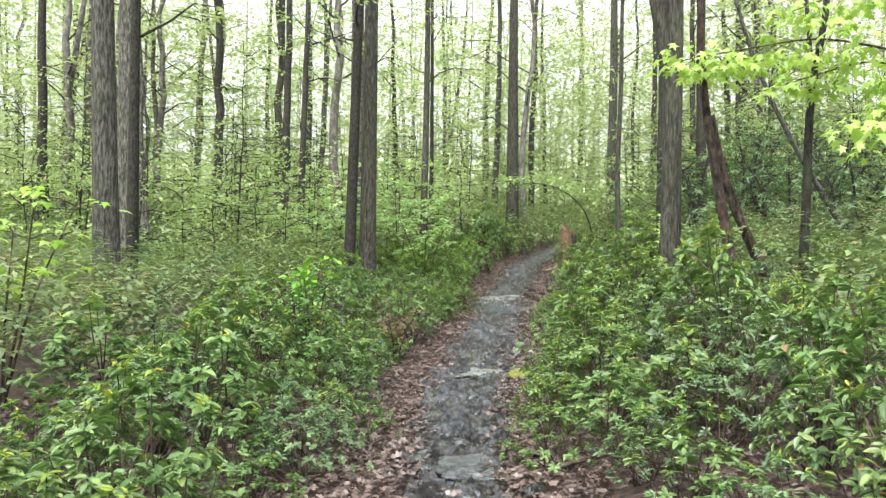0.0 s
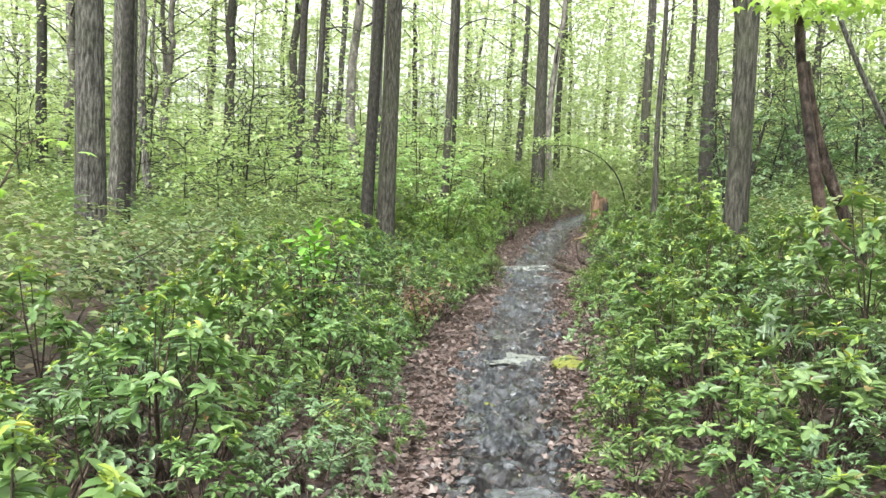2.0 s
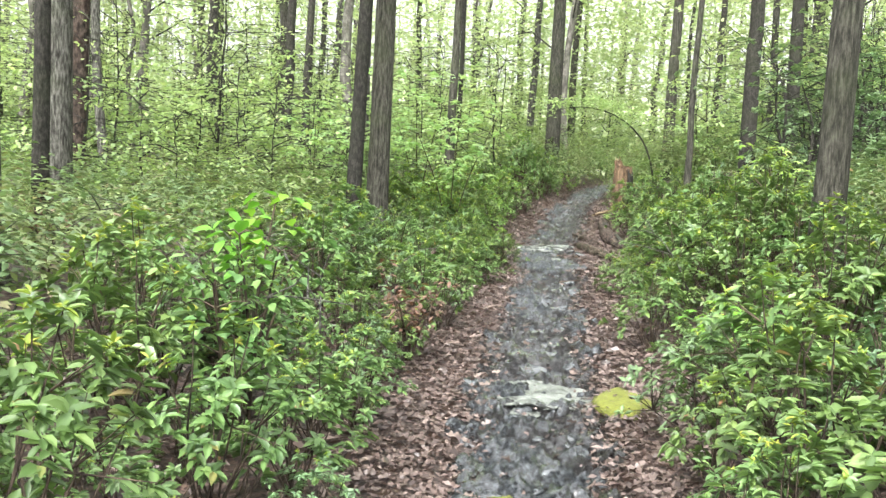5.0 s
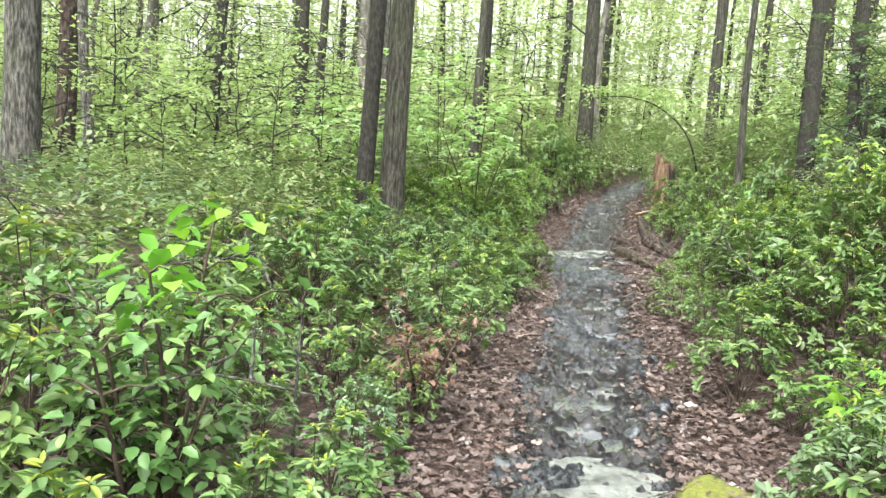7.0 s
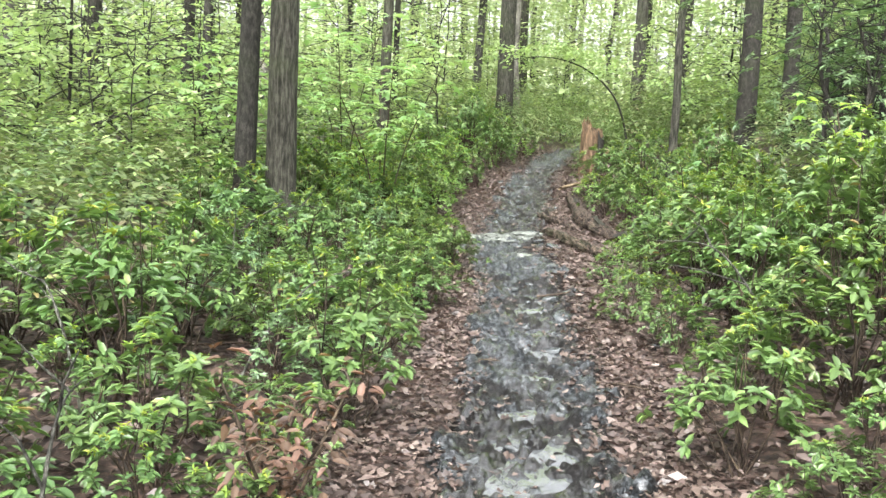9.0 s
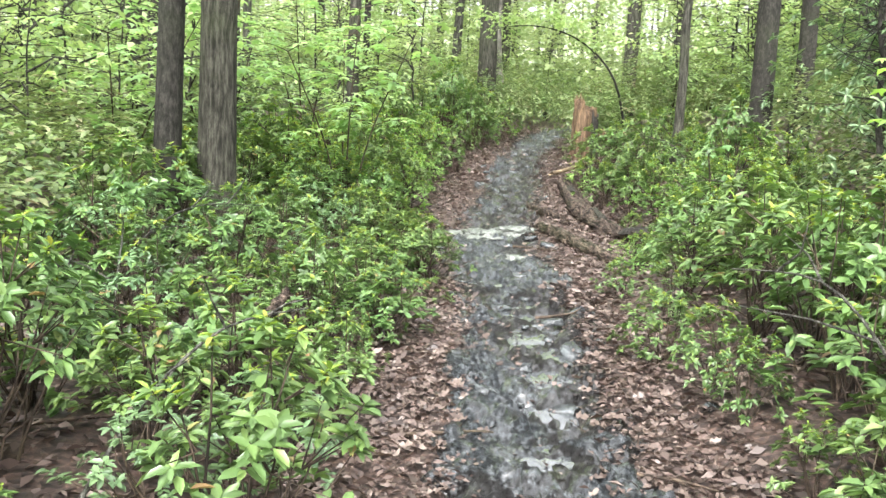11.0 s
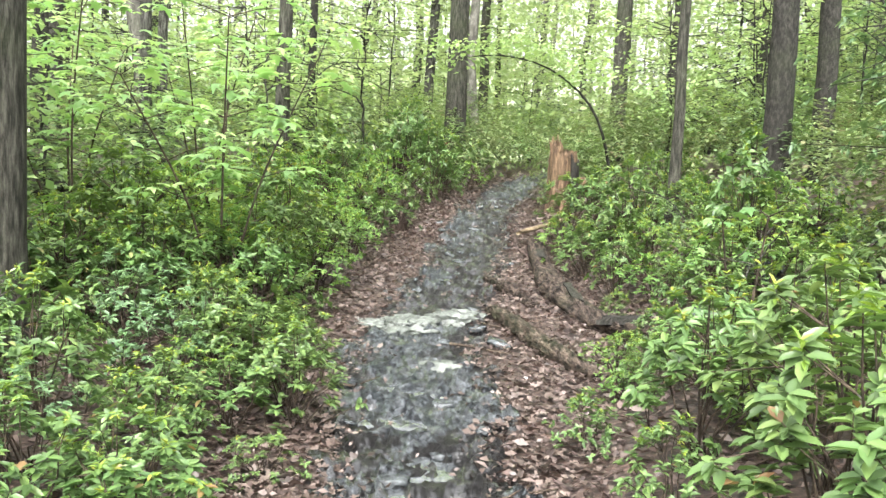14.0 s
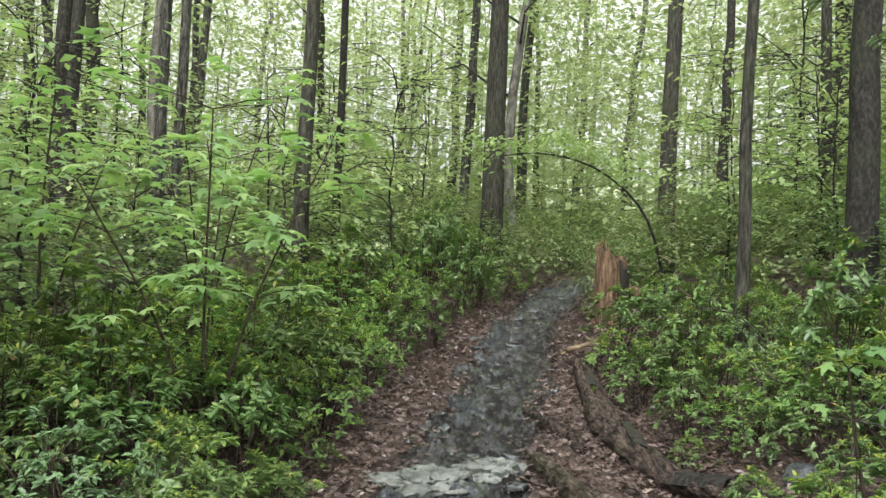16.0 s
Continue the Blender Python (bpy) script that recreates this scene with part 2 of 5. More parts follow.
TWIG = bark_material("twig_bark", (0.02, 0.015, 0.012), (0.10, 0.075, 0.055), 0.2, 20.0, (1, 1, 0.4), 0.005)
ROTTEN = bark_material("rotten_wood", (0.006, 0.0048, 0.004), (0.135, 0.102, 0.082), 0.4, 26.0, (1, 0.3, 1), 0.06)
SPLIT = bark_material("split_orange_wood", (0.05, 0.032, 0.02), (0.25, 0.168, 0.104), 0.25, 22.0, (1, 1, 0.12), 0.03, (0.10, 0.066, 0.042))
PALE_WOOD = bark_material("pale_split_wood", (0.11, 0.08, 0.05), (0.36, 0.29, 0.19), 0.2, 14.0, (0.2, 1, 1), 0.01, (0.2, 0.15, 0.1))
FLOOR = litter_ground_material()
TRAIL = trail_material()
STONE = stone_material("grey_trail_stone", (0.012, 0.014, 0.015), (0.10, 0.11, 0.115), 0.0, 0.25)
PALE_STONE = stone_material("pale_lichen_stone", (0.04, 0.045, 0.038), (0.18, 0.195, 0.175))
MOSSY = stone_material("mossy_stone", (0.04, 0.04, 0.03), (0.1, 0.1, 0.08), 1.0, 0.9)
WATER = water_material()
# Pale greens paint distance haze onto the backdrop ring.
HAZE_BACKDROP, n, l, bsdf, out = node_mat("haze_painted_woods")
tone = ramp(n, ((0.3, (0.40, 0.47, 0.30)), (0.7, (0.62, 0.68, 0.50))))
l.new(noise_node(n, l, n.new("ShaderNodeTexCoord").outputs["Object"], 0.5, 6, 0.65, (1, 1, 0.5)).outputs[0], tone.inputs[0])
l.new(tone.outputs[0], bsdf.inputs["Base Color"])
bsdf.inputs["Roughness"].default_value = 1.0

# ---- mesh helpers ----
rng = np.random.default_rng(7)


def mesh_np(name, verts, faces, mat):
    """A mesh from arrays; faces is an (n, k) array."""
    me = bpy.data.meshes.new(name)
    v, f = np.asarray(verts, np.float32), np.asarray(faces, np.int32)
    me.vertices.add(len(v))
    me.vertices.foreach_set("co", v.ravel())
    k = f.shape[1]
    me.loops.add(f.size)
    me.loops.foreach_set("vertex_index", f.ravel())
    me.polygons.add(len(f))
    me.polygons.foreach_set("loop_start", np.arange(0, f.size, k, dtype=np.int32))
    me.update(calc_edges=True)
    me.materials.append(mat)
    return me


class Acc:
    """Collects quads of one mesh."""

    def __init__(self):
        self.v, self.f, self.n = [], [], 0

    def add(self, v, f):
        self.v.append(np.asarray(v, float))
        self.f.append(np.asarray(f, int) + self.n)
        self.n += len(v)

    def mesh(self, name, mat, smooth=False):
        me = mesh_np(name, np.concatenate(self.v), np.concatenate(self.f), mat)
        if smooth:
            me.polygons.foreach_set("use_smooth", np.ones(len(me.polygons), bool))
        return me


def unit(a):
    return a / np.maximum(np.linalg.norm(a, axis=-1, keepdims=True), 1e-9)


def tube(points, radii, sides=6, flute=0.0, seed=0):
    """A tapered limb along points, closed at its tip by its thin end."""
    p, r = np.asarray(points, float), np.asarray(radii, float)
    d = unit(np.gradient(p, axis=0))
    ref = np.array([0.0, 0, 1]) if abs(d[:, 2]).mean() < 0.8 else np.array([1.0, 0, 0])
    a = unit(np.cross(d, ref))
    b = np.cross(d, a)
    w = np.arange(sides) * 2 * math.pi / sides
    k = np.ones((len(p), sides))
    if flute:
        g = np.random.default_rng(seed)
        k += flute * (np.sin(w * 3 + g.uniform(0, 6)) * 0.5 + np.sin(w * 5 + g.uniform(0, 6) + np.linspace(0, 5, len(p))[:, None]) * 0.35 + g.normal(0, 0.25, (len(p), sides)))
    v = p[:, None] + (r[:, None] * k)[..., None] * (np.cos(w)[None, :, None] * a[:, None] + np.sin(w)[None, :, None] * b[:, None])
    i, j = np.meshgrid(np.arange(len(p) - 1), np.arange(sides), indexing="ij")
    j2 = (j + 1) % sides
    f = np.stack([i * sides + j, i * sides + j2, (i + 1) * sides + j2, (i + 1) * sides + j], -1).reshape(-1, 4)
    return v.reshape(-1, 3), f


SHAPES = {
    "fold": ([(0, 0, 0), (0, 1, -0.14), (-0.42, 0.32, 0.09), (-0.36, 0.68, 0.03), (0.42, 0.32, 0.09), (0.36, 0.68, 0.03)], [(0, 1, 3, 2), (0, 4, 5, 1)]),
    "kite": ([(0, 0, 0), (0.5, 0.5, 0.06), (0, 1, -0.12), (-0.5, 0.5, 0.06)], [(0, 1, 2, 3)]),
    "maple": ([(0, 0, 0), (0.42, -0.02, -0.08), (0.22, 0.28, 0), (0.56, 0.6, -0.12), (0.19, 0.6, 0), (0, 1, -0.2), (-0.19, 0.6, 0), (-0.56, 0.6, -0.12), (-0.22, 0.28, 0), (-0.42, -0.02, -0.08), (0, 0.35, 0.05)], [(0, 1, 2, 10), (10, 2, 3, 4), (10, 4, 5, 6), (10, 6, 7, 8), (10, 8, 9, 0)]),
    "oak": ([(-0.04, 0, 0.12), (0.04, 0, 0.1), (-0.36, 0.26, 0.14), (0.3, 0.18, 0.02), (-0.14, 0.42, 0.02), (0.2, 0.46, -0.02), (-0.5, 0.62, 0.2), (0.46, 0.68, 0.14), (-0.2, 0.8, 0.06), (0.26, 0.82, 0.02), (-0.12, 1, 0.2), (0.04, 0.95, 0.1)], [(0, 1, 3, 2), (2, 3, 5, 4), (4, 5, 7, 6), (6, 7, 9, 8), (8, 9, 11, 10)]),
}


def leaves(p, d, n, length, width, shape="fold"):
    """Arrays of leaves at p, pointing along d, facing n."""
    tv, tf = (np.array(a, float) for a in SHAPES[shape])
    d = unit(d)
    s = unit(np.cross(d, n))
    n = np.cross(s, d)
    length, width = np.broadcast_to(length, len(p)), np.broadcast_to(width, len(p))
    v = p[:, None] + tv[None, :, 0, None] * (width[:, None] * s)[:, None] + tv[None, :, 1, None] * (length[:, None] * d)[:, None] + tv[None, :, 2, None] * (length[:, None] * n)[:, None]
    f = tf[None].astype(int) + (np.arange(len(p)) * len(tv))[:, None, None]
    return v.reshape(-1, 3), f.reshape(-1, tf.shape[1])


def part(name, me, parent, label=""):
    ob = new(name, me)
    ob.parent = parent
    return tagged(ob, label) if label else ob


# ---- the lie of the land ----
PROFILE_Y = (-100, 8, 10.5, 12, 14, 16.6, 19, 21, 23.5, 25.3, 28, 32, 40, 60, 400)
PROFILE_Z = (0, 0, 0.03, 0.1, 0.2, 0.33, 0.45, 0.62, 0.9, 1.28, 1.62, 1.95, 2.2, 2.4, 2.4)
EDGE_Y = (-40, 4.5, 5.6, 6.5, 8.5, 10.4, 11.7, 14.5, 16.2, 18, 19.4, 21, 22.6, 24.5, 26.3, 29.5, 31.5, 34, 38, 46)
EDGE_L = (-0.76, -0.76, -0.5, -0.4, -0.46, -0.48, -0.34, 0.1, 0.27, 0.39, 0.36, 0.62, 1.02, 1.5, 2.3, 3.4, 4.2, 5.6, 8.6, 16)
EDGE_R = (0.68, 0.68, 0.62, 0.66, 0.88, 1.32, 1.38, 1.55, 1.75, 2.3, 2.95, 3.1, 3.12, 3.15, 3.55, 4.6, 5.3, 6.6, 9.8, 17.5)
CORE_Y = (-40, 5.3, 8.5, 12, 14.5, 16, 18.3, 20, 22, 24.5, 27, 30, 34, 40)
CORE_X = (0.1, 0.1, 0.25, 0.55, 0.95, 1.15, 1.2, 1.45, 1.9, 2.45, 3.1, 4.1, 6.1, 10.5)
CORE_H = (0.35, 0.36, 0.38, 0.45, 0.42, 0.45, 0.5, 0.48, 0.42, 0.45, 0.45, 0.42, 0.4, 0.4)


def ground_z(x, y):
    """The height of the ground, for arrays."""
    x, y = np.asarray(x, float), np.asarray(y, float)
    z = np.interp(y, PROFILE_Y, PROFILE_Z)
    right = np.maximum(0, x - np.interp(y, EDGE_Y, EDGE_R) - 0.15)
    left = np.maximum(0, np.interp(y, EDGE_Y, EDGE_L) - x - 0.15)
    z = z + 1.5 * (1 - np.exp(-right * 0.17)) + 0.5 * (1 - np.exp(-left * 0.12))
    bank = np.minimum(1, np.maximum(right, left) / 0.6)
    z = z + bank * (0.04 + 0.05 * np.sin(x * 1.7 + y * 0.6) * np.sin(y * 1.3 - x * 0.4) + 0.02 * np.sin(x * 4.1) * np.sin(y * 3.7))
    core = np.abs(x - np.interp(y, CORE_Y, CORE_X)) / np.interp(y, CORE_Y, CORE_H)
    return z - 0.05 * np.clip(1.35 - core, 0, 1) * (y > -20)


def gz(x, y):
    return float(ground_z(x, y))


# the one sheet of ground, finer along the trail
gx = np.unique(np.concatenate([np.linspace(-320, -30, 30), np.linspace(-30, -3, 50), np.linspace(-3, 7, 72), np.linspace(7, 30, 45), np.linspace(30, 320, 30)]).round(4))
gy = np.unique(np.concatenate([np.linspace(-220, -5, 30), np.linspace(-5, 34, 190), np.linspace(34, 60, 40), np.linspace(60, 420, 40)]).round(4))
X, Y = np.meshgrid(gx, gy)
Z = ground_z(X, Y)
Z = Z - 0.07 * np.clip((1.2 - np.abs(X - np.interp(Y, CORE_Y, CORE_X)) / np.interp(Y, CORE_Y, CORE_H)) / 0.35, 0, 1) * (Y > 1.6) * (Y < 36)
near = (np.abs(X) < 12) & (Y > -5) & (Y < 40)
Z = Z + near * rng.normal(0, 0.008, Z.shape)
i, j = np.meshgrid(np.arange(len(gy) - 1), np.arange(len(gx) - 1), indexing="ij")
nx = len(gx)
quads = np.stack([i * nx + j, i * nx + j + 1, (i + 1) * nx + j + 1, (i + 1) * nx + j], -1).reshape(-1, 4)
me = mesh_np("ground", np.stack([X, Y, Z], -1).reshape(-1, 3), quads, FLOOR)
me.polygons.foreach_set("use_smooth", np.ones(len(me.polygons), bool))
tagged(new("ground", me), "brown leaf-littered forest floor rising gently beside the trail", "ground", kind="structure")


def wave(x, y, seed, scale):
    """Smooth noise for arrays."""
    g = np.random.default_rng(seed)
    total = np.zeros_like(x)
    for octave in range(5):
        for _ in range(5):
            a = g.uniform(0, 2 * math.pi)
            k = scale * 2**octave * g.uniform(0.7, 1.4)
            total += np.sin((x * math.cos(a) + y * math.sin(a)) * k + g.uniform(0, 6.28)) * 0.6**octave / 3.2
    return total


# the trail: mud and worn rock
ty = np.arange(1.5, 36, 0.047)
tu = np.linspace(-1.45, 1.45, 54)
U, TY = np.meshgrid(tu, ty)
TX = np.interp(TY, CORE_Y, CORE_X) + U * np.interp(TY, CORE_Y, CORE_H)
rocky = wave(TX, TY * 0.8, 3, 3.0) + 0.35 * wave(TX, TY, 5, 11.0)
plate = np.clip((rocky + 0.1) / 0.5, 0, 1)
plate = plate * plate * (3 - 2 * plate)
rim = np.clip((1.4 - np.abs(U) + 0.3 * wave(TX, TY, 9, 5.0)) / 0.4, 0, 1)
TZ = ground_z(TX, TY) + 0.005 + (0.035 * plate + 0.034 * wave(TX, TY, 12, 14.0) + 0.024 * wave(TX, TY, 14, 38.0)) * (0.3 + 0.7 * rim) - 0.075 * (1 - rim)
TZ = TZ + rng.normal(0, 0.0035, TZ.shape)
i, j = np.meshgrid(np.arange(len(ty) - 1), np.arange(len(tu) - 1), indexing="ij")
nt = len(tu)
me = mesh_np("trail", np.stack([TX, TY, TZ], -1).reshape(-1, 3), np.stack([i * nt + j, i * nt + j + 1, (i + 1) * nt + j + 1, (i + 1) * nt + j], -1).reshape(-1, 4), TRAIL)
me.polygons.foreach_set("use_smooth", np.ones(len(me.polygons), bool))
me.attributes.new("rock", "FLOAT", "POINT").data.foreach_set("value", (plate * rim).ravel().astype(np.float32))
tagged(new("trail", me), "wet black mud trail with worn grey rock, shade and sheen painted in", "trail", kind="structure")


# ---- plants ----
def whorls(g, tips, axes, count, size, spread=(0.5, 1.2)):
    """Leaves set round the twig ends."""
    n = len(tips) * count
    ax = np.repeat(unit(axes), count, 0)
    p = np.repeat(tips, count, 0) - ax * g.uniform(0, 0.05, (n, 1)) * (size / 0.07)
    turn = g.uniform(0, 2 * math.pi, n)
    side = unit(np.cross(ax, g.normal(size=(n, 3))))
    d = ax * g.uniform(0.0, 0.45, (n, 1)) + side * g.uniform(*spread, (n, 1)) * np.array([1, 1, 0.7]) + np.array([0, 0, -0.16])
    nrm = ax * 0.8 + np.array([0, 0, 0.9]) + g.normal(0, 0.25, (n, 3))
    length = size * g.uniform(0.65, 1.2, n)
    return p, d, nrm, length


def dome(g, count, radius, height, low=0.25):
    """Points in a ragged mound, most of them near its surface."""
    a, h = g.uniform(0, 2 * math.pi, count), g.uniform(0, 1, count) ** 0.8
    r = radius * np.sqrt(np.maximum(0.02, 1 - h**2.2)) * g.uniform(0.45, 1.0, count) ** 0.6
    lump = 1 + 0.22 * np.sin(a * 3 + g.uniform(0, 6)) + 0.12 * np.sin(a * 5 + g.uniform(0, 6))
    z = height * (low + (1 - low) * h) * (1 + 0.12 * np.sin(a * 2 + g.uniform(0, 6)))
    return np.stack([np.cos(a) * r * lump, np.sin(a) * r * lump, z], -1)


def shrub_arrays(seed, tips_n, radius, height, size, low=0.25):
    g = np.random.default_rng(seed)
    tips = dome(g, tips_n, radius, height, low)
    axes = unit(tips * np.array([0.9, 0.9, 0.5]) + np.array([0, 0, 0.35]) + g.normal(0, 0.2, tips.shape))
    return g, tips, axes


def build_shrub(name, seed, tips_n, radius, height, size, count, mat, fresh, label, low=0.18, narrow=0.5, stems_n=16):
    """A broadleaf shrub: stems, foliage and fresh shoots."""
    g, tips, axes = shrub_arrays(seed, tips_n, radius, height, size, low)
    root = tagged(new(name), label, "shrub", "shrubs beside the trail")
    st = Acc()
    for t, ax in zip(tips[:stems_n], axes):
        base = np.array([*g.normal(0, 0.05, 2), -0.08])
        mid = t * np.array([0.45, 0.45, 0.5]) + g.normal(0, 0.05, 3)
        st.add(*tube([base, (base + mid) / 2 + g.normal(0, 0.015, 3), mid, (mid + t) / 2 + g.normal(0, 0.02, 3), t], [0.011, 0.009, 0.007, 0.005, 0.003], 3))
    for t, ax in zip(tips[stems_n::2], axes[stems_n::2]):
        near_stem = tips[:stems_n][np.argmin(np.linalg.norm(tips[:stems_n] - t, axis=1))]
        a = near_stem * np.array([0.72, 0.72, 0.75])
        st.add(*tube([a, t], [0.005, 0.002], 3))
    tagged(part("stem", st.mesh("stem", TWIG), root, "thin crooked brown stems"), kind="stuff")
    p, d, n, ln = whorls(g, tips, axes, count, size)
    tagged(part("foliage", mesh_np("foliage", *leaves(p, d, n, ln, ln * narrow), mat), root), kind="stuff")
    if fresh:
        top = tips[:, 2] > np.quantile(tips[:, 2], 1 - fresh)
        p, d, n, ln = whorls(g, tips[top] + axes[top] * 0.02, axes[top] * 0.5 + np.array([0, 0, 0.8]), 6, size * 0.62, (0.12, 0.5))
        tagged(part("new_shoot", mesh_np("new_shoot", *leaves(p, d, n, ln, ln * 0.4), FRESH), root, "yellow-green young shoots"), kind="stuff")
    return root


def place(x, y, turn=0.0, size=1.0, tall=1.0, sink=0.0):
    return Matrix.Translation((x, y, gz(x, y) - sink)) @ pose(0, 0, 0, 0, 0, turn) @ Matrix.Diagonal((size, size, size * tall, 1))


LAUREL_TEXT = "glossy green mountain laurel shrub on the forest floor"
KINDS = [
    [build_shrub("laurel_shrub", 11, 66, 0.52, 0.85, 0.083, 10, LAUREL, 0.28, "glossy green laurel shrub tipped with yellow-green shoots"), 0],
    [build_shrub("laurel_shrub", 12, 72, 0.56, 0.80, 0.075, 10, LAUREL, 0.06, LAUREL_TEXT), 0],
    [build_shrub("laurel_shrub", 13, 62, 0.50, 0.95, 0.088, 10, LAUREL, 0.14, "glossy green laurel shrub with some pale young shoots"), 0],
    [build_shrub("laurel_shrub", 14, 84, 0.55, 0.88, 0.069, 8, LAUREL_DARK, 0.03, "dark green dense laurel shrub with small leaves"), 0],
    [build_shrub("blueberry_bush", 15, 100, 0.45, 0.55, 0.050, 7, LIGHT_BUSH, 0.3, "low light green blueberry bush beside the trail", 0.15, 0.5), 0],
    [build_shrub("blueberry_bush", 16, 90, 0.40, 0.42, 0.045, 7, LIGHT_BUSH, 0.15, "small bright green leafy bush over leaf litter", 0.1, 0.55), 0],
    [build_shrub("rosebay_seedling", 17, 17, 0.34, 0.5, 0.125, 8, LAUREL, 0.7, "low rosebay with large leaves and yellow-green tips", 0.3, 0.42, 8), 0],
]


def put(kind, m):
    k = KINDS[kind]
    k[1] += 1
    if k[1] == 1:
        k[0].matrix_basis = m
        return k[0]
    return copy_thing(k[0], m)


def bush_height(x, y, off):
    """How tall the shrubs stand, by how far they are from the trail's edge."""
    h = 0.62 + 0.42 * min(1.0, off / 1.6) + 0.12 * math.sin(x * 1.3 + y * 0.7)
    if y > 14:
        h *= 1 + 0.022 * min(20, y - 14)
    h *= 1 - 0.1 * math.exp(-((x + 1.7) ** 2 + (y - 15.6) ** 2) / 1.8) + 0.2 * math.exp(-((x - 2.7) ** 2) / 0.9 - ((y - 14.2) ** 2) / 3) - 0.2 * math.exp(-((x + 1.2) ** 2 + (y - 13.8) ** 2) / 3.5) + 0.35 * math.exp(-((x - 2.6) ** 2 + (y - 10.5) ** 2) / 5)
    if x > 1.5 and 15.3 < y < 23.5 and off < 3:
        h *= 0.8 if y < 19.5 else 0.8 + 0.2 * min(1, off / 1.4)
    return h


BLOCKED = [(-4.87, 12.05, 0.5), (-5.17, 13.75, 0.4), (-6.14, 16.05, 0.4), (-1.87, 17.29, 0.35), (-1.55, 18.0, 0.4), (3.36, 12.36, 0.4), (3.3, 9.5, 0.35), (3.85, 9.3, 0.3), (4.4, 10.1, 0.35), (3.85, 25.35, 0.6), (3.55, 24.5, 0.45), (3.2, 23.75, 0.42), (3.7, 24.9, 0.4), (4.87, 23.2, 0.3), (6.0, 22.67, 0.4), (2.9, 20.8, 0.45), (3.0, 19.4, 0.4), (3.0, 22.5, 0.4), (3.3, 18.8, 0.4)]
spots = []
tries = np.random.default_rng(21)
cells = {}
for _ in range(90000):
    y = tries.uniform(-6, 46)
    x = tries.uniform(-6 - abs(y) * 0.55, 7 + abs(y) * 0.55)
    el, er = np.interp(y, EDGE_Y, EDGE_L), np.interp(y, EDGE_Y, EDGE_R)
    off = max(el - x, x - er)
    if off < 0.1 + tries.uniform(0, 0.22) or any((x - a) ** 2 + (y - b) ** 2 < c * c for a, b, c in BLOCKED):
        continue
    gap = 0.43 + 0.03 * min(10, off)
    if off > 6 or (y > 27 and off > 2.5) or y < 1.2:
        gap = 0.8
    if x > 1.5 and 15.5 < y < 23.8 and off < 3.2:
        gap = 0.46
    close = [q for a in (-1, 0, 1) for b in (-1, 0, 1) for q in cells.get((int(x // 1) + a, int(y // 1) + b), ())]
    if any((x - q[0]) ** 2 + (y - q[1]) ** 2 < gap * gap for q in close):
        continue
    cells.setdefault((int(x // 1), int(y // 1)), []).append((x, y, gap))
    spots.append((x, y, off))
spots.sort(key=lambda s: s[2] + (0 if 1.6 < s[1] < (29 if s[0] < 4 else 25) else 4))
NEAR_COUNT = 350
g = np.random.default_rng(5)
for x, y, off in spots[:NEAR_COUNT]:
    low = off < 0.7
    if y > 13.2 and low and x < np.interp(y, CORE_Y, CORE_X) and y < 19:
        kind = g.choice([0, 2, 0, 4, 1])
    elif off < 1.3 and x > 1 and 15.3 < y < 23.5:
        kind = g.choice([0, 4, 2, 0])
    # more pale-leaved bushes here, their colour making up for deep shade
    elif y > 18 and x < 2.5:
        kind = g.choice([4, 1, 2, 4, 0])
    elif x > 0.8:
        kind = g.choice([0, 1, 2, 0, 3, 2] if y < 15 else [0, 2, 1, 4, 0])
    else:
        kind = g.choice([0, 2, 0, 3, 1, 2] if y > 9 else [0, 1, 2, 3, 1, 1])
    h = bush_height(x, y, off) / 0.9
    wide = min(1.08, h * g.uniform(0.9, 1.15))
    if kind in (4, 5):
        h, wide = h * 1.05, h * 1.15
    if 19.2 < y < 27.5 and x < 2.6 and off > 0.3:
        h *= 1.15
    put(kind, place(x, y, g.uniform(0, 360), wide, h / wide * g.uniform(0.85, 1.15), 0.03))

# laurels round the foot of the pair of trunks
for x, y, size in ((-1.45, 18.95, 1.1), (-2.15, 18.5, 1.15), (-1.05, 18.5, 0.85), (-2.7, 17.8, 1.0)):
    put(2, place(x, y, x * 150, size, 1.0, 0.03))

# pale low bushes on the right margin by the logs
for k in range(16):
    x, y = 2.45 + 1.5 * g.uniform(0, 1), 15.8 + 2.3 * (k + g.uniform(0, 1)) / 16
    put(g.choice([4, 5, 5]), place(x, y, g.uniform(0, 360), g.uniform(0.55, 0.8), g.uniform(0.7, 1.0), 0.03))

# large-leaved rosebay seedlings over the litter left of the bend
for x, y, size in ((-1.25, 13.7, 0.72), (-0.95, 14.2, 0.75), (-1.6, 14.5, 0.9), (-0.75, 14.7, 0.7), (-1.9, 13.9, 0.8), (-1.3, 15.1, 1.0), (-2.2, 15.0, 1.2), (-0.55, 13.6, 0.7), (-2.5, 16.1, 1.2), (-1.0, 15.7, 0.9)):
    put(6, place(x, y, x * 200, size, 1.0, 0.03))

# low bushes crowding the trail's left margin
for k in range(18):
    y = 14.4 + 4.4 * (k + g.uniform(0, 1)) / 18
    x = float(np.interp(y, EDGE_Y, EDGE_L)) + 0.1 - g.uniform(0, 1) ** 1.3 * 0.95
    size = g.uniform(0.55, 0.85)
    put(g.choice([4, 2, 1, 0, 2]), place(x, y, g.uniform(0, 360), size, g.uniform(0.7, 1.0), 0.03))

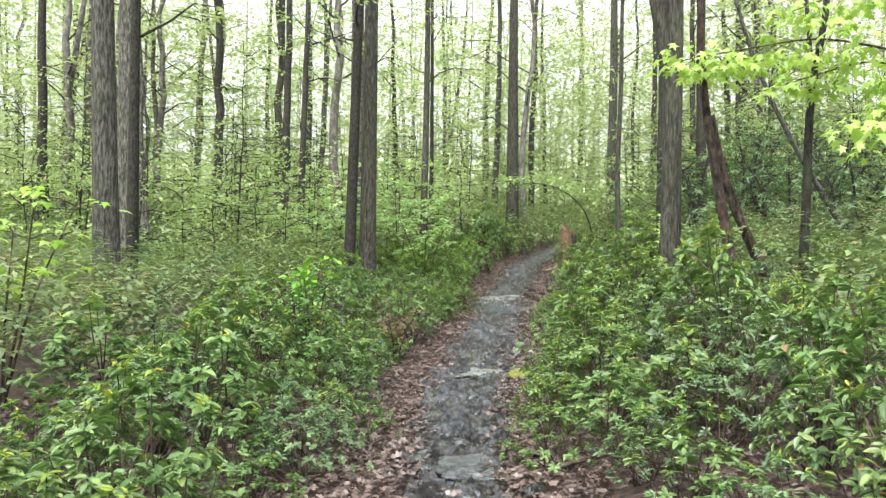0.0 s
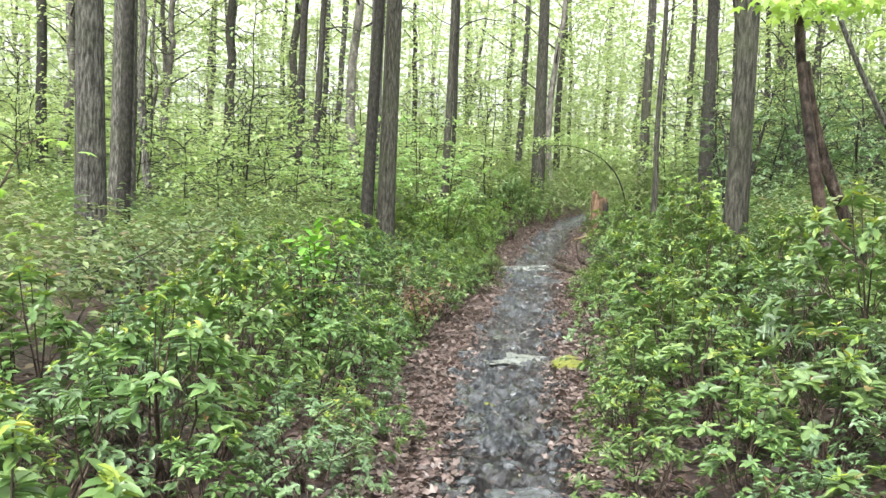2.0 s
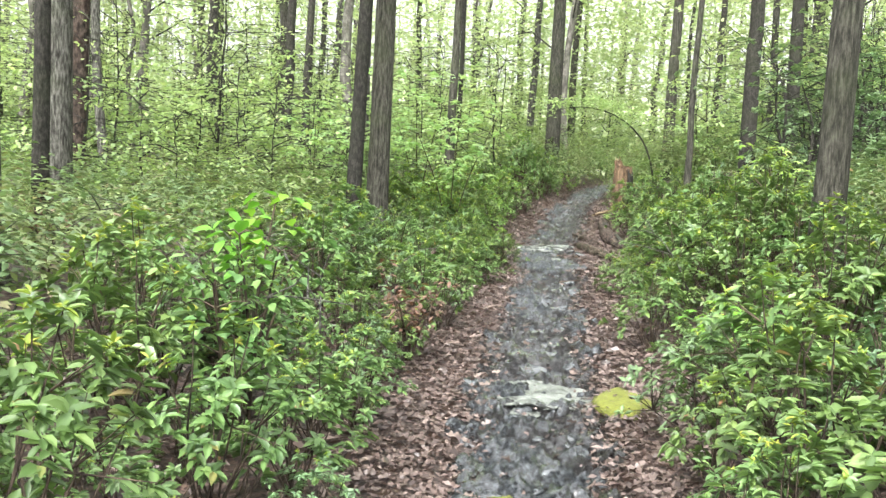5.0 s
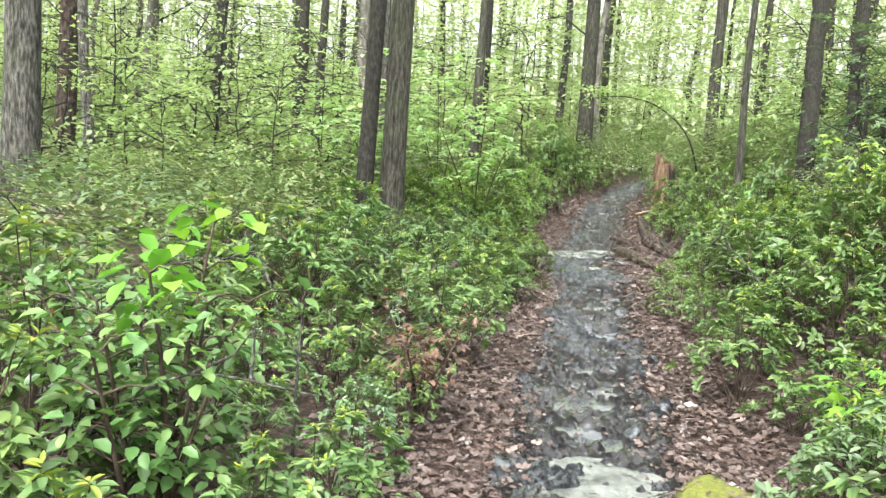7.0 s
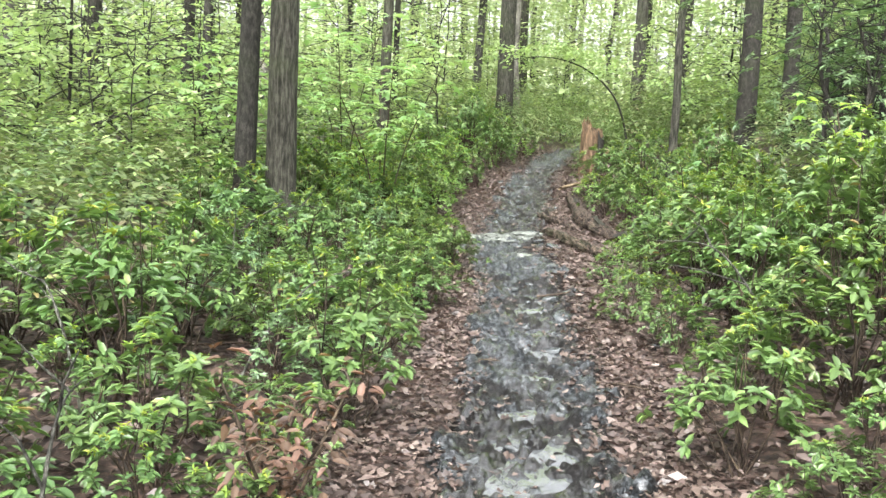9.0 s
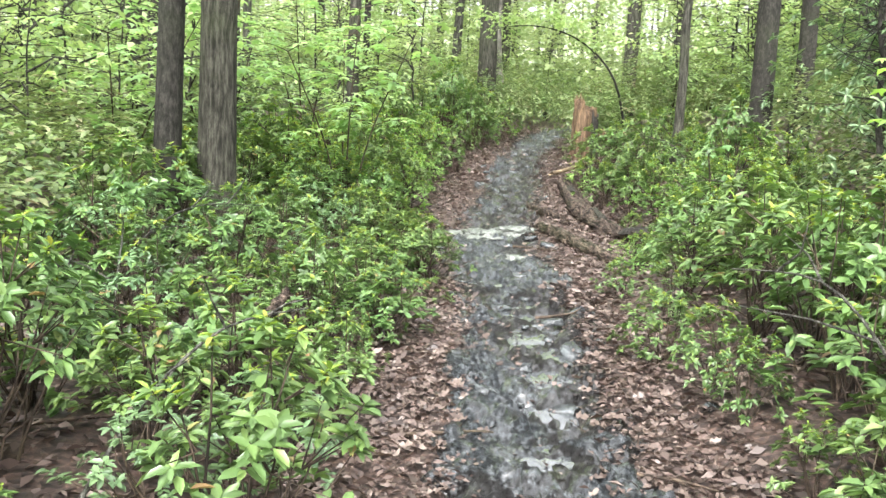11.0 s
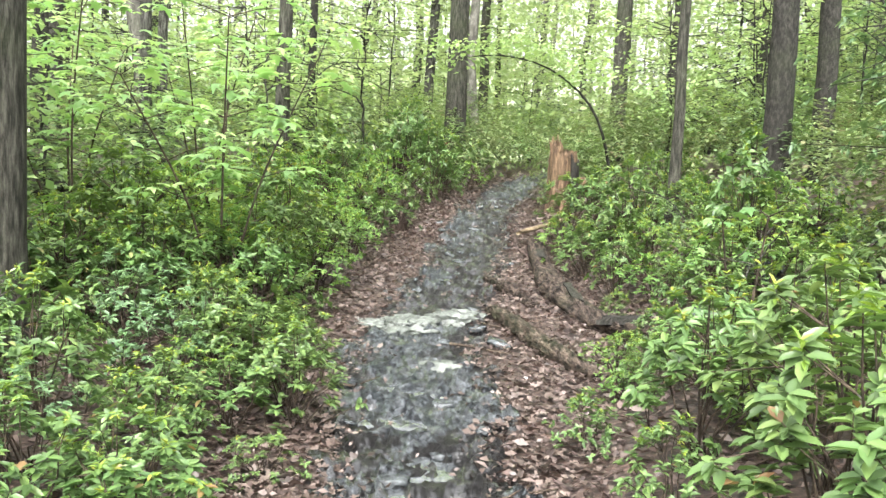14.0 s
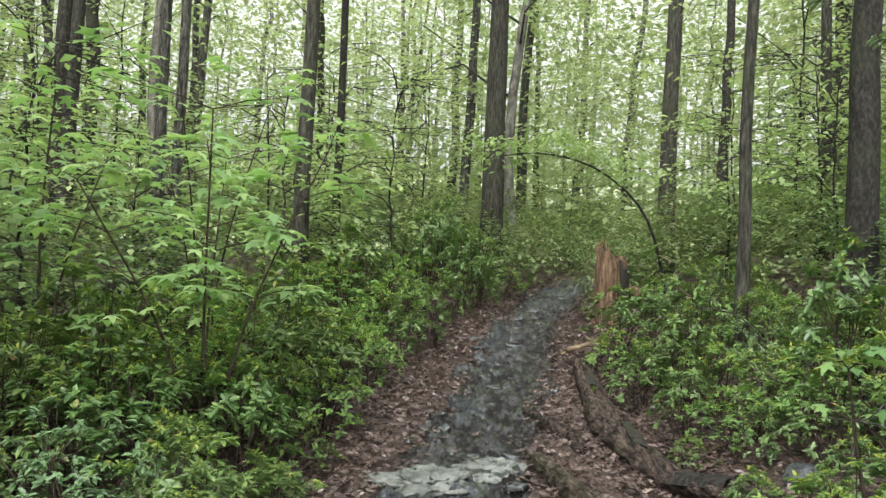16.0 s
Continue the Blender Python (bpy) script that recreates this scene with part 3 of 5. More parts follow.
# the thicket past those, one sheet of leaves
groups = {"a": [], "b": [], "c": []}
for x, y, off in spots[NEAR_COUNT:]:
    h = bush_height(x, y, off)
    r = 0.62 * g.uniform(0.85, 1.2) * (1.25 if y > 27 or off > 6 else 1)
    far = (y > 27 and off > 2.5) or off > 6 or y < 1.2
    tips = dome(g, 24 if y < 1.2 else 62 if far else 108, r, h * g.uniform(0.85, 1.25), 0.3) + np.array([x, y, gz(x, y)])
    ax = unit(tips - np.array([x, y, gz(x, y) + 0.2 * h]) + np.array([0, 0, 0.2]))
    count = 2
    p, d, n, ln = whorls(g, tips, ax, count, 0.16 if far else 0.108)
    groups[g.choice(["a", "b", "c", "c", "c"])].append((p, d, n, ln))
for key, mat, text in (("c", PALE_THICKET, "yellower green thicket under the trees, lightened in colour"), ("a", LAUREL, "dense thicket of glossy green laurel under the trees"), ("b", LAUREL_DARK, "dark evergreen laurel thicket filling the woodland floor")):
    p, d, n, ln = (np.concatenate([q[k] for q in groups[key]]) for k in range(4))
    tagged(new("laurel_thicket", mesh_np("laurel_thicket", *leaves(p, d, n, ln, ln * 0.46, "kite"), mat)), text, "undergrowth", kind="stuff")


# ---- trees ----
def trunk_line(g, x_lean, y_lean, height, wobble, steps=22):
    s = np.linspace(0, 1, steps)
    bx = np.cumsum(g.normal(0, wobble, steps)) * 0.3
    by = np.cumsum(g.normal(0, wobble, steps)) * 0.3
    bx, by = bx - bx[0], by - by[0]
    return np.stack([x_lean * height * s + bx, y_lean * height * s + by, height * s - 0.15], -1)


def spray(g, a, b, leaf, count, flat=0.25):
    """Leaves along a twig from a to b, lying in a layer."""
    s = g.uniform(0.15, 1.0, count)
    axis = b - a
    side = unit(np.cross(axis, [0, 0, 1.0]))
    reach = np.linalg.norm(axis) * 0.42
    off = g.uniform(-1, 1, count) * reach * (1.15 - s)
    p = a + s[:, None] * axis + off[:, None] * side + g.normal(0, 0.07, (count, 3)) * np.array([1, 1, 0.8])
    d = unit(axis) * 0.5 + side * np.sign(off)[:, None] * 0.8 + g.normal(0, 0.35, (count, 3)) + np.array([0, 0, -0.2])
    n = np.array([0, 0, 1.0]) + g.normal(0, flat, (count, 3))
    return p, d, n, leaf * g.uniform(0.7, 1.25, count)


def build_tree(name, seed, radius, height, bark, label, x_lean=0.0, y_lean=0.0, crown_from=0.3, limbs=16, sprays=5, leaf=0.12, per=26, wobble=0.05, sides=12, fork=0.0, leaf_mat=None, reach=(1.2, 3.6), shape="kite", single=False):
    """A forest tree: trunk with root flare, limbs, and a thin crown of young leaves."""
    g = np.random.default_rng(seed)
    root = tagged(new(name), label, "tree", "trees of the wood")
    line = trunk_line(g, x_lean, y_lean, height, wobble)
    s = np.linspace(0, 1, len(line))
    rad = radius * (1 - 0.78 * s) + radius * 0.55 * np.exp(-s * height / 0.35)
    extra = np.linspace(0, 1, 5)[1:-1]
    low = np.array([line[0] + (line[1] - line[0]) * e for e in extra])
    lowr = radius * (1 - 0.78 * extra * s[1]) + radius * 0.55 * np.exp(-extra * s[1] * height / 0.35)
    t = Acc()
    t.add(*tube(np.concatenate([line[:1], low, line[1:]]), np.concatenate([rad[:1], lowr, rad[1:]]), sides, 0.05, seed))
    if fork:
        k = int(fork * len(line))
        a = line[k]
        w = g.uniform(0, 6.28)
        top = a + np.array([math.cos(w) * 1.6, math.sin(w) * 1.0, height * (1 - fork)])
        q = np.linspace(0, 1, 9)[:, None]
        t.add(*tube(a * (1 - q) + top * q + np.sin(q * 3.1) * np.array([[math.cos(w) * 0.5, 0, 0]]), rad[k] * (0.8 - 0.65 * q[:, 0]), 8))
    part("trunk", t.mesh("trunk", bark, True), root)
    lb, lf = Acc(), []
    for k in range(limbs):
        if single:
            lb = Acc()
        f = crown_from + (0.97 - crown_from) * (k + g.uniform(0, 1)) / limbs
        a = np.array([np.interp(f, s, line[:, c]) for c in range(3)])
        w = g.uniform(0, 6.28)
        ln = g.uniform(*reach) * (1.15 - 0.6 * f)
        rise = g.uniform(0.05, 0.75) * ln
        b = a + np.array([math.cos(w) * ln, math.sin(w) * ln, rise])
        m = (a + b) / 2 + g.normal(0, 0.12, 3) * ln / 2 + np.array([0, 0, 0.1 * ln])
        r0 = max(0.014, radius * 0.3 * (1.1 - f))
        lb.add(*tube([a, (a + m) / 2 + g.normal(0, 0.04, 3), m, (m + b) / 2 + g.normal(0, 0.06, 3), b], [r0, r0 * 0.8, r0 * 0.6, r0 * 0.4, 0.004], 4))
        for _ in range(sprays):
            u = g.uniform(0.3, 1.0)
            c = a * (1 - u) ** 2 + 2 * m * u * (1 - u) + b * u * u
            v = w + g.normal(0, 0.9)
            e = g.uniform(0.5, 1.1)
            tip = c + np.array([math.cos(v) * e, math.sin(v) * e, g.normal(-0.02, 0.14)])
            lb.add(*tube([c, tip], [0.008, 0.003], 3))
            lf.append(spray(g, c, tip, leaf, max(2, int(per * (1.4 - 1.35 * f)))))
        if single:
            part("limb", lb.mesh("limb", BARK_DARK), root)
    if not single:
        tagged(part("limb", lb.mesh("limb", BARK_DARK), root), kind="stuff")
    p, d, n, q = (np.concatenate([z[c] for z in lf]) for c in range(4))
    part("crown", mesh_np("crown", *leaves(p, d, n, q, q * 0.62, shape), leaf_mat or CANOPY), root, "thin crown of pale green young leaves")["kind"] = "stuff"
    return root


OAK_TEXT = "tall grey-brown forest tree with furrowed bark"
SMOOTH_TEXT = "tall forest tree with smooth brown bark"
DARK_TEXT = "slim dark-barked forest tree in young leaf"
# x, y, trunk radius, lean x, lean y, bark, wobble, fork, label
# Dark trees past y 36 get lighter BARK, paling them as haze would.
STANDING = [
    (-4.87, 12.05, 0.2, -0.028, 0.0, BARK, 0.009, 0, "large oak trunk with deeply furrowed grey bark"),
    (-5.17, 13.75, 0.1, 0.004, 0.0, BARK_DARK, 0.009, 0, "straight dark trunk close behind the large oak"),
    (-6.14, 16.05, 0.235, 0.0, 0.0, BARK, 0.012, 0, "thick grey furrowed trunk behind the large oak"),
    (-8.45, 21.55, 0.2, 0.03, 0.0, BARK_RED, 0.05, 0, OAK_TEXT),
    (-7.01, 19.79, 0.10, -0.10, 0.0, BARK, 0.25, 0, "slim grey tree leaning over the laurel"),
    (-1.99, 17.29, 0.125, 0.030, 0.0, BARK_DARK, 0.0072, 0, "slim dark trunk of a close pair of trees"),
    (-1.66, 17.95, 0.19, 0.010, 0.0, BARK_SMOOTH, 0.0072, 0, "thicker brown trunk of a close pair of trees"),
    (-5.4, 28.36, 0.15, 0.012, 0.0, BARK_DARK, 0.1, 0, DARK_TEXT),
    (3.36, 12.36, 0.16, 0.02, 0.0, BARK_SMOOTH, 0.012, 0.2, "mossy brown tree forking into two stems"),
    (2.53, 30.55, 0.25, 0.005, 0.0, BARK_SMOOTH, 0.035, 0, "thick brown trunk standing beside the trail"),
    (3.9, 37.6, 0.16, 0.02, 0.0, BARK_SMOOTH, 0.15, 0, SMOOTH_TEXT),
    (6.22, 30.74, 0.19, 0.012, 0.0, BARK_SMOOTH, 0.035, 0, SMOOTH_TEXT),
    (6.0, 22.67, 0.185, 0.005, 0.0, BARK_DARK, 0.035, 0, "dark wet trunk standing above the trail"),
    (4.87, 23.2, 0.08, 0.012, 0.0, BARK_SMOOTH, 0.035, 0, "slender pale brown tree with dead side twigs"),
    (-0.6, 25.0, 0.115, 0.012, 0.0, BARK_SMOOTH, 0.035, 0, SMOOTH_TEXT),
    (-0.4, 28.2, 0.08, 0.004, 0.0, BARK_DARK, 0.035, 0, DARK_TEXT),
    (-12.0, 24.8, 0.17, 0.0, 0.0, BARK_DARK, 0.1, 0, DARK_TEXT),
    (13.6, 38.0, 0.30, 0.0, 0.0, BARK, 0.1, 0, OAK_TEXT),
    (7.68, 24.6, 0.17, 0.0, 0.0, BARK_DARK, 0.04, 0, OAK_TEXT),
    (-2.86, 25.93, 0.10, 0.0, 0.0, BARK, 0.035, 0, OAK_TEXT),
    (-2.72, 26.3, 0.09, 0.012, 0.0, BARK, 0.035, 0, OAK_TEXT),
    (-4.65, 26.95, 0.12, 0.02, 0.0, BARK_DARK, 0.035, 0, DARK_TEXT),
    (8.83, 29.26, 0.12, 0.0, 0.0, BARK_SMOOTH, 0.15, 0, SMOOTH_TEXT),
    (2.2, 36.5, 0.16, 0.02, 0.0, BARK, 0.15, 0, OAK_TEXT),
    (8.7, 34.0, 0.14, 0.0, 0.0, BARK_DARK, 0.15, 0, DARK_TEXT),
    (12.8, 37.0, 0.16, 0.02, 0.0, BARK_SMOOTH, 0.15, 0, SMOOTH_TEXT),
    (-14.0, 32.0, 0.24, 0.03, 0.0, BARK, 0.15, 0, OAK_TEXT),
    (-18.3, 40.0, 0.16, 0.0, 0.0, BARK, 0.15, 0, OAK_TEXT),
    (-10.9, 40.0, 0.18, -0.02, 0.0, BARK, 0.25, 0.35, OAK_TEXT),
    (-9.5, 45.0, 0.16, 0.0, 0.0, BARK, 0.15, 0, OAK_TEXT),
    (-7.0, 42.0, 0.16, 0.02, 0.0, BARK, 0.15, 0, OAK_TEXT),
    (-5.7, 38.0, 0.15, 0.0, 0.0, BARK, 0.2, 0.25, "slim tree forking low into a wide V"),
    (-2.4, 42.0, 0.16, 0.0, 0.0, BARK_SMOOTH, 0.15, 0, SMOOTH_TEXT),
    (2.3, 45.0, 0.2, 0.01, 0.0, BARK, 0.15, 0, OAK_TEXT),
    (5.9, 48.0, 0.14, 0.0, 0.0, BARK_SMOOTH, 0.15, 0, SMOOTH_TEXT),
    (9.1, 40.0, 0.10, 0.01, 0.0, BARK, 0.15, 0, OAK_TEXT),
]
for k, (x, y, r, lx, ly, bark, wob, fork, text) in enumerate(STANDING):
    dist = math.hypot(x, y - 8)
    ob = build_tree("forest_tree", 100 + k, r, 16 + 10 * r + (k % 4), bark, text, lx, ly, (0.5 if y < 35 else 0.34) if r > 0.13 else 0.26, 12, 4 if y < 31 else 5, 0.11 if dist < 22 else 0.13, 18 if y < 31 else 24, wob, 18 if dist < 18 else 10, fork, single=dist < 24)
    ob.location = (x, y, gz(x, y))

# the wood behind: a few grown trees, repeated with other turns and sizes
MODELS = [
    build_tree("forest_tree", 301, 0.17, 17, HAZE_BARK, "slim grey trunk in young leaf, bark paled for haze", 0.01, 0, 0.25, 15, 5, 0.15, 19, 0.3, 9),
    build_tree("forest_tree", 302, 0.13, 16, HAZE_BARK, "slim grey trunk in young leaf, bark paled for haze", -0.02, 0.01, 0.2, 15, 5, 0.15, 19, 0.3, 8),
    build_tree("forest_tree", 303, 0.20, 19, BARK_SMOOTH, SMOOTH_TEXT, 0.0, 0.0, 0.28, 15, 5, 0.16, 19, 0.3, 9, 0.4),
    build_tree("forest_tree", 304, 0.10, 14, HAZE_BARK, "slim grey trunk in young leaf, bark paled for haze", 0.04, 0.0, 0.15, 15, 5, 0.14, 19, 0.3, 7),
    build_tree("forest_tree", 305, 0.15, 18, HAZE_BARK, "grey forest tree forking low into two leaning stems, paled for haze", -0.03, 0.0, 0.22, 15, 5, 0.15, 19, 0.3, 8, 0.25),
]
used = [(s[0], s[1]) for s in STANDING]
g = np.random.default_rng(31)
n_far = 0
tries_left = 6000
while n_far < 100 and tries_left:
    tries_left -= 1
    y = g.uniform(27, 72)
    x = g.uniform(-0.72 * y - 4, 0.72 * y + 4)
    if n_far > 80:
        x, y = g.uniform(-26, 26), g.uniform(-24, 26)
        if abs(x) < 9:
            continue
    if abs(x - np.interp(y, EDGE_Y, EDGE_L) - 0.6) < 1.6 and y < 40 or any((x - a) ** 2 + (y - b) ** 2 < 2.6 for a, b in used):
        continue
    used.append((x, y))
    m = place(x, y, g.uniform(0, 360), g.uniform(0.85, 1.2), g.uniform(0.95, 1.15))
    k = n_far % 5
    if n_far < 5:
        MODELS[k].matrix_basis = m
    else:
        copy_thing(MODELS[k], m)
    n_far += 1

# saplings that fill the middle height with pale green layers
SAPLINGS = [
    build_tree("sapling", 401, 0.028, 4.6, BARK_DARK, "slender sapling with flat layers of pale green leaves", 0.03, 0, 0.2, 13, 4, 0.125, 19, 0.06, 6, 0, SAPLING_LEAF, (0.5, 1.5)),
    build_tree("sapling", 402, 0.022, 3.4, BARK_DARK, "thin young sapling in bright spring leaf", -0.04, 0, 0.2, 11, 4, 0.125, 18, 0.06, 6, 0, SAPLING_LEAF, (0.4, 1.3)),
    build_tree("sapling", 403, 0.035, 6.2, BARK_DARK, "tall slim sapling with spreading light green layers", 0.02, 0, 0.2, 15, 4, 0.13, 20, 0.06, 6, 0, CANOPY, (0.6, 1.9)),
    build_tree("sapling", 404, 0.02, 2.6, BARK_DARK, "small leafy sapling rising from the laurel", 0.05, 0, 0.2, 9, 4, 0.115, 18, 0.05, 5, 0, SAPLING_LEAF, (0.35, 1.0)),
]
n_sap, tries_left = 0, 9000
while n_sap < 190 and tries_left:
    tries_left -= 1
    y = g.uniform(18, 52)
    x = g.uniform(-0.62 * y - 2, 0.62 * y + 2)
    el, er = np.interp(y, EDGE_Y, EDGE_L), np.interp(y, EDGE_Y, EDGE_R)
    if max(el - x, x - er) < 1.4 or (abs(x) < 4.5 and y < 24) or (x > 2 and y < 25) or any((x - a) ** 2 + (y - b) ** 2 < 0.8 for a, b in used):
        continue
    used.append((x, y))
    m = place(x, y, g.uniform(0, 360), g.uniform(0.8, 1.2), g.uniform(0.85, 1.15))
    k = n_sap % 4
    if n_sap < 4:
        SAPLINGS[k].matrix_basis = m
    else:
        copy_thing(SAPLINGS[k], m)
    n_sap += 1

for x, y, k, size in ((-3.3, 21.6, 1, 0.9), (-4.6, 20.9, 3, 1.1), (-2.5, 23.9, 3, 1.1), (-0.9, 24.9, 1, 0.85), (-5.8, 22.6, 1, 1.0), (-3.9, 24.6, 0, 0.8), (0.7, 27.4, 1, 1.0), (-6.6, 17.2, 3, 1.1), (5.9, 26.4, 0, 0.8), (7.2, 25.2, 1, 0.9), (-3.5, 17.9, 3, 1.0), (-4.3, 18.9, 1, 0.8), (-3.2, 19.7, 3, 1.1), (-5.3, 19.4, 1, 0.9), (-4.7, 17.2, 3, 0.9), (-5.6, 18.0, 3, 1.1), (-2.6, 21.5, 1, 0.9), (-4.0, 20.4, 3, 1.2), (8.2, 27.5, 0, 0.9), (9.4, 28.6, 2, 0.9), (6.9, 28.3, 1, 1.1), (10.3, 26.6, 0, 1.0)):
    copy_thing(SAPLINGS[k], place(x, y, 100 * x, size))

# a denser stand of saplings on the slope right of the trail
for k in range(22):
    x, y = 6.5 + 9 * g.uniform(0, 1), 24.5 + 15 * (k + g.uniform(0, 1)) / 22
    copy_thing(SAPLINGS[(0, 2, 1)[k % 3]], place(x + 0.25 * (y - 24), y, 130 * k, g.uniform(0.85, 1.15)))

# far woods all round, past the trees that can be told apart
wood, far_leaf = Acc(), []
for k in range(200):
    a = g.uniform(0, 2 * math.pi)
    if k < 140:
        a = g.uniform(math.pi * 0.22, math.pi * 0.78)
    r = g.uniform(58, 100)
    x, y = math.cos(a) * r, 10 + math.sin(a) * r
    h = g.uniform(14, 22)
    z0 = gz(x, y)
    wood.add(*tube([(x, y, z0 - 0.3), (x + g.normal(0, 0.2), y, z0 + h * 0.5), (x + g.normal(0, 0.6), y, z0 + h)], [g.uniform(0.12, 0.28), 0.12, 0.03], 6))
tagged(new("far_trunks", wood.mesh("far_trunks", HAZE_BARK)), "distant grey trunks deep in the wood, paled for haze", "woods", kind="stuff")
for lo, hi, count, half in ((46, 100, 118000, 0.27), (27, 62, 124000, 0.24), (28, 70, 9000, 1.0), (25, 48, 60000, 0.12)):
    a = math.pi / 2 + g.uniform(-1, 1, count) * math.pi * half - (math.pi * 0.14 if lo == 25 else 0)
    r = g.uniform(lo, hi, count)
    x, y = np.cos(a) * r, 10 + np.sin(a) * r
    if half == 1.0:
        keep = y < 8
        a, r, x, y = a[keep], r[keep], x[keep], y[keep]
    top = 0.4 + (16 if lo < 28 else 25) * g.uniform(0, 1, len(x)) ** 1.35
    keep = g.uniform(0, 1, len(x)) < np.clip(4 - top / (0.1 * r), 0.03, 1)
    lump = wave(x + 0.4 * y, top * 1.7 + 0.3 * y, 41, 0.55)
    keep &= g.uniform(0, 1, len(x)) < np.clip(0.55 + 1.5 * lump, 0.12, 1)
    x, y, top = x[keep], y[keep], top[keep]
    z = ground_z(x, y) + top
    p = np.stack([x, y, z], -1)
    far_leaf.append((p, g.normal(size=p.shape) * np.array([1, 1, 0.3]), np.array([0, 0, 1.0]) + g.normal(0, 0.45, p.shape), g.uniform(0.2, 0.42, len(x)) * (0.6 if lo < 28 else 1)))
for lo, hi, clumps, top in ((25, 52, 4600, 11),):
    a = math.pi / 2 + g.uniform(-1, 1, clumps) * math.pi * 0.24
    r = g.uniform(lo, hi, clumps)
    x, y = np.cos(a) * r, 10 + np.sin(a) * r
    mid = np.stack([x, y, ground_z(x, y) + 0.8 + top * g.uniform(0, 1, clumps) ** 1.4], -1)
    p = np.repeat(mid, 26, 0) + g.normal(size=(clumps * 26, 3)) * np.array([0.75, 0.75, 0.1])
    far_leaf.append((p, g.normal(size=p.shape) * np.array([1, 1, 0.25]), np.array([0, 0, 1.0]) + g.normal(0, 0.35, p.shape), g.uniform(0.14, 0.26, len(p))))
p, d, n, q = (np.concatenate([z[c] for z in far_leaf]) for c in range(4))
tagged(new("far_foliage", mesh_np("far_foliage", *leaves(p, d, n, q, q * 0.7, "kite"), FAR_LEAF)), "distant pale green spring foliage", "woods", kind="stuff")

# the wood beyond, a ring closing the view with haze painted into its colour
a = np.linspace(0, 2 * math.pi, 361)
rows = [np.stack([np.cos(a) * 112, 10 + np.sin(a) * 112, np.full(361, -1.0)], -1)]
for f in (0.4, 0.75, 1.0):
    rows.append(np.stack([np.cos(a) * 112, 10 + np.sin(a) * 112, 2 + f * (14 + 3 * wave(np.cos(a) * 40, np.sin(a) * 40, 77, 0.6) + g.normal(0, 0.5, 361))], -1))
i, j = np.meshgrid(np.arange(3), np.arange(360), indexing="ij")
me = mesh_np("backdrop", np.concatenate(rows), np.stack([i * 361 + j, i * 361 + j + 1, (i + 1) * 361 + j + 1, (i + 1) * 361 + j], -1).reshape(-1, 4), HAZE_BACKDROP)
tagged(new("backdrop", me), "ring of farthest woods, haze painted in as pale green", "woods", kind="structure")

# ---- single plants with a shape of their own ----
def curve(points, steps=14):
    """A smooth line through a few points."""
    p = np.asarray(points, float)
    k = np.linspace(0, len(p) - 1, steps)
    line = np.stack([np.interp(k, np.arange(len(p)), p[:, c]) for c in range(3)], -1)
    for _ in range(3):
        line[1:-1] = (line[:-2] + 2 * line[1:-1] + line[2:]) / 4
    return line


def build_stems(name, stems, bark, label, category="tree", seed=0):
    """A plant of bent stems: each is a list of points and the radii at its ends."""
    root = tagged(new(name), label, category)
    for k, (pts, r0, r1) in enumerate(stems):
        line = curve(pts, 16)
        part("stem" if category == "shrub" else "trunk", joined([tube(line, np.linspace(r0, r1, 16), 9, 0.07, seed + k)], "stem", bark), root)
    return root


def joined(pieces, name, mat, smooth=True):
    a = Acc()
    for v, f in pieces:
        a.add(v, f)
    return a.mesh(name, mat, smooth)


def leaf_poses(g, at, count, spread, size, wide, droop=0.22, sway=0.22):
    """Poses of single leaves round a twig end."""
    made = []
    for _ in range(count):
        a, r = g.uniform(0, 2 * math.pi), g.uniform(0.1, 1) * spread
        d = Vector((math.cos(a) + g.normal(0, 0.3), math.sin(a) + g.normal(0, 0.3), -droop + g.normal(0, 0.2))).normalized()
        s = d.cross(Vector((g.normal(0, sway), g.normal(0, sway), 1))).normalized()
        u, ln = s.cross(d), size * g.uniform(0.7, 1.2)
        m = Matrix.Identity(4)
        m.col[0], m.col[1], m.col[2] = (*(s * ln * wide), 0), (*(d * ln), 0), (*(u * ln), 0)
        m.translation = Vector(at) + Vector((math.cos(a) * r, math.sin(a) * r, g.normal(0, 0.05)))
        made.append(m)
    return made


def leaf_tiers(g, at, count, spread, size, wide, shape, droop=0.22):
    """Broad leaves hanging in a loose layer round a twig end."""
    a = g.uniform(0, 2 * math.pi, count)
    r = g.uniform(0.1, 1, count) * spread
    p = np.asarray(at) + np.stack([np.cos(a) * r, np.sin(a) * r, g.normal(0, 0.05, count)], -1)
    d = np.stack([np.cos(a), np.sin(a), -droop + g.normal(0, 0.15, count)], -1) + g.normal(0, 0.3, (count, 3))
    n = np.array([0, 0, 1.0]) + g.normal(0, 0.22, (count, 3))
    ln = size * g.uniform(0.7, 1.2, count)
    return leaves(p, d, n, ln, ln * wide, shape)


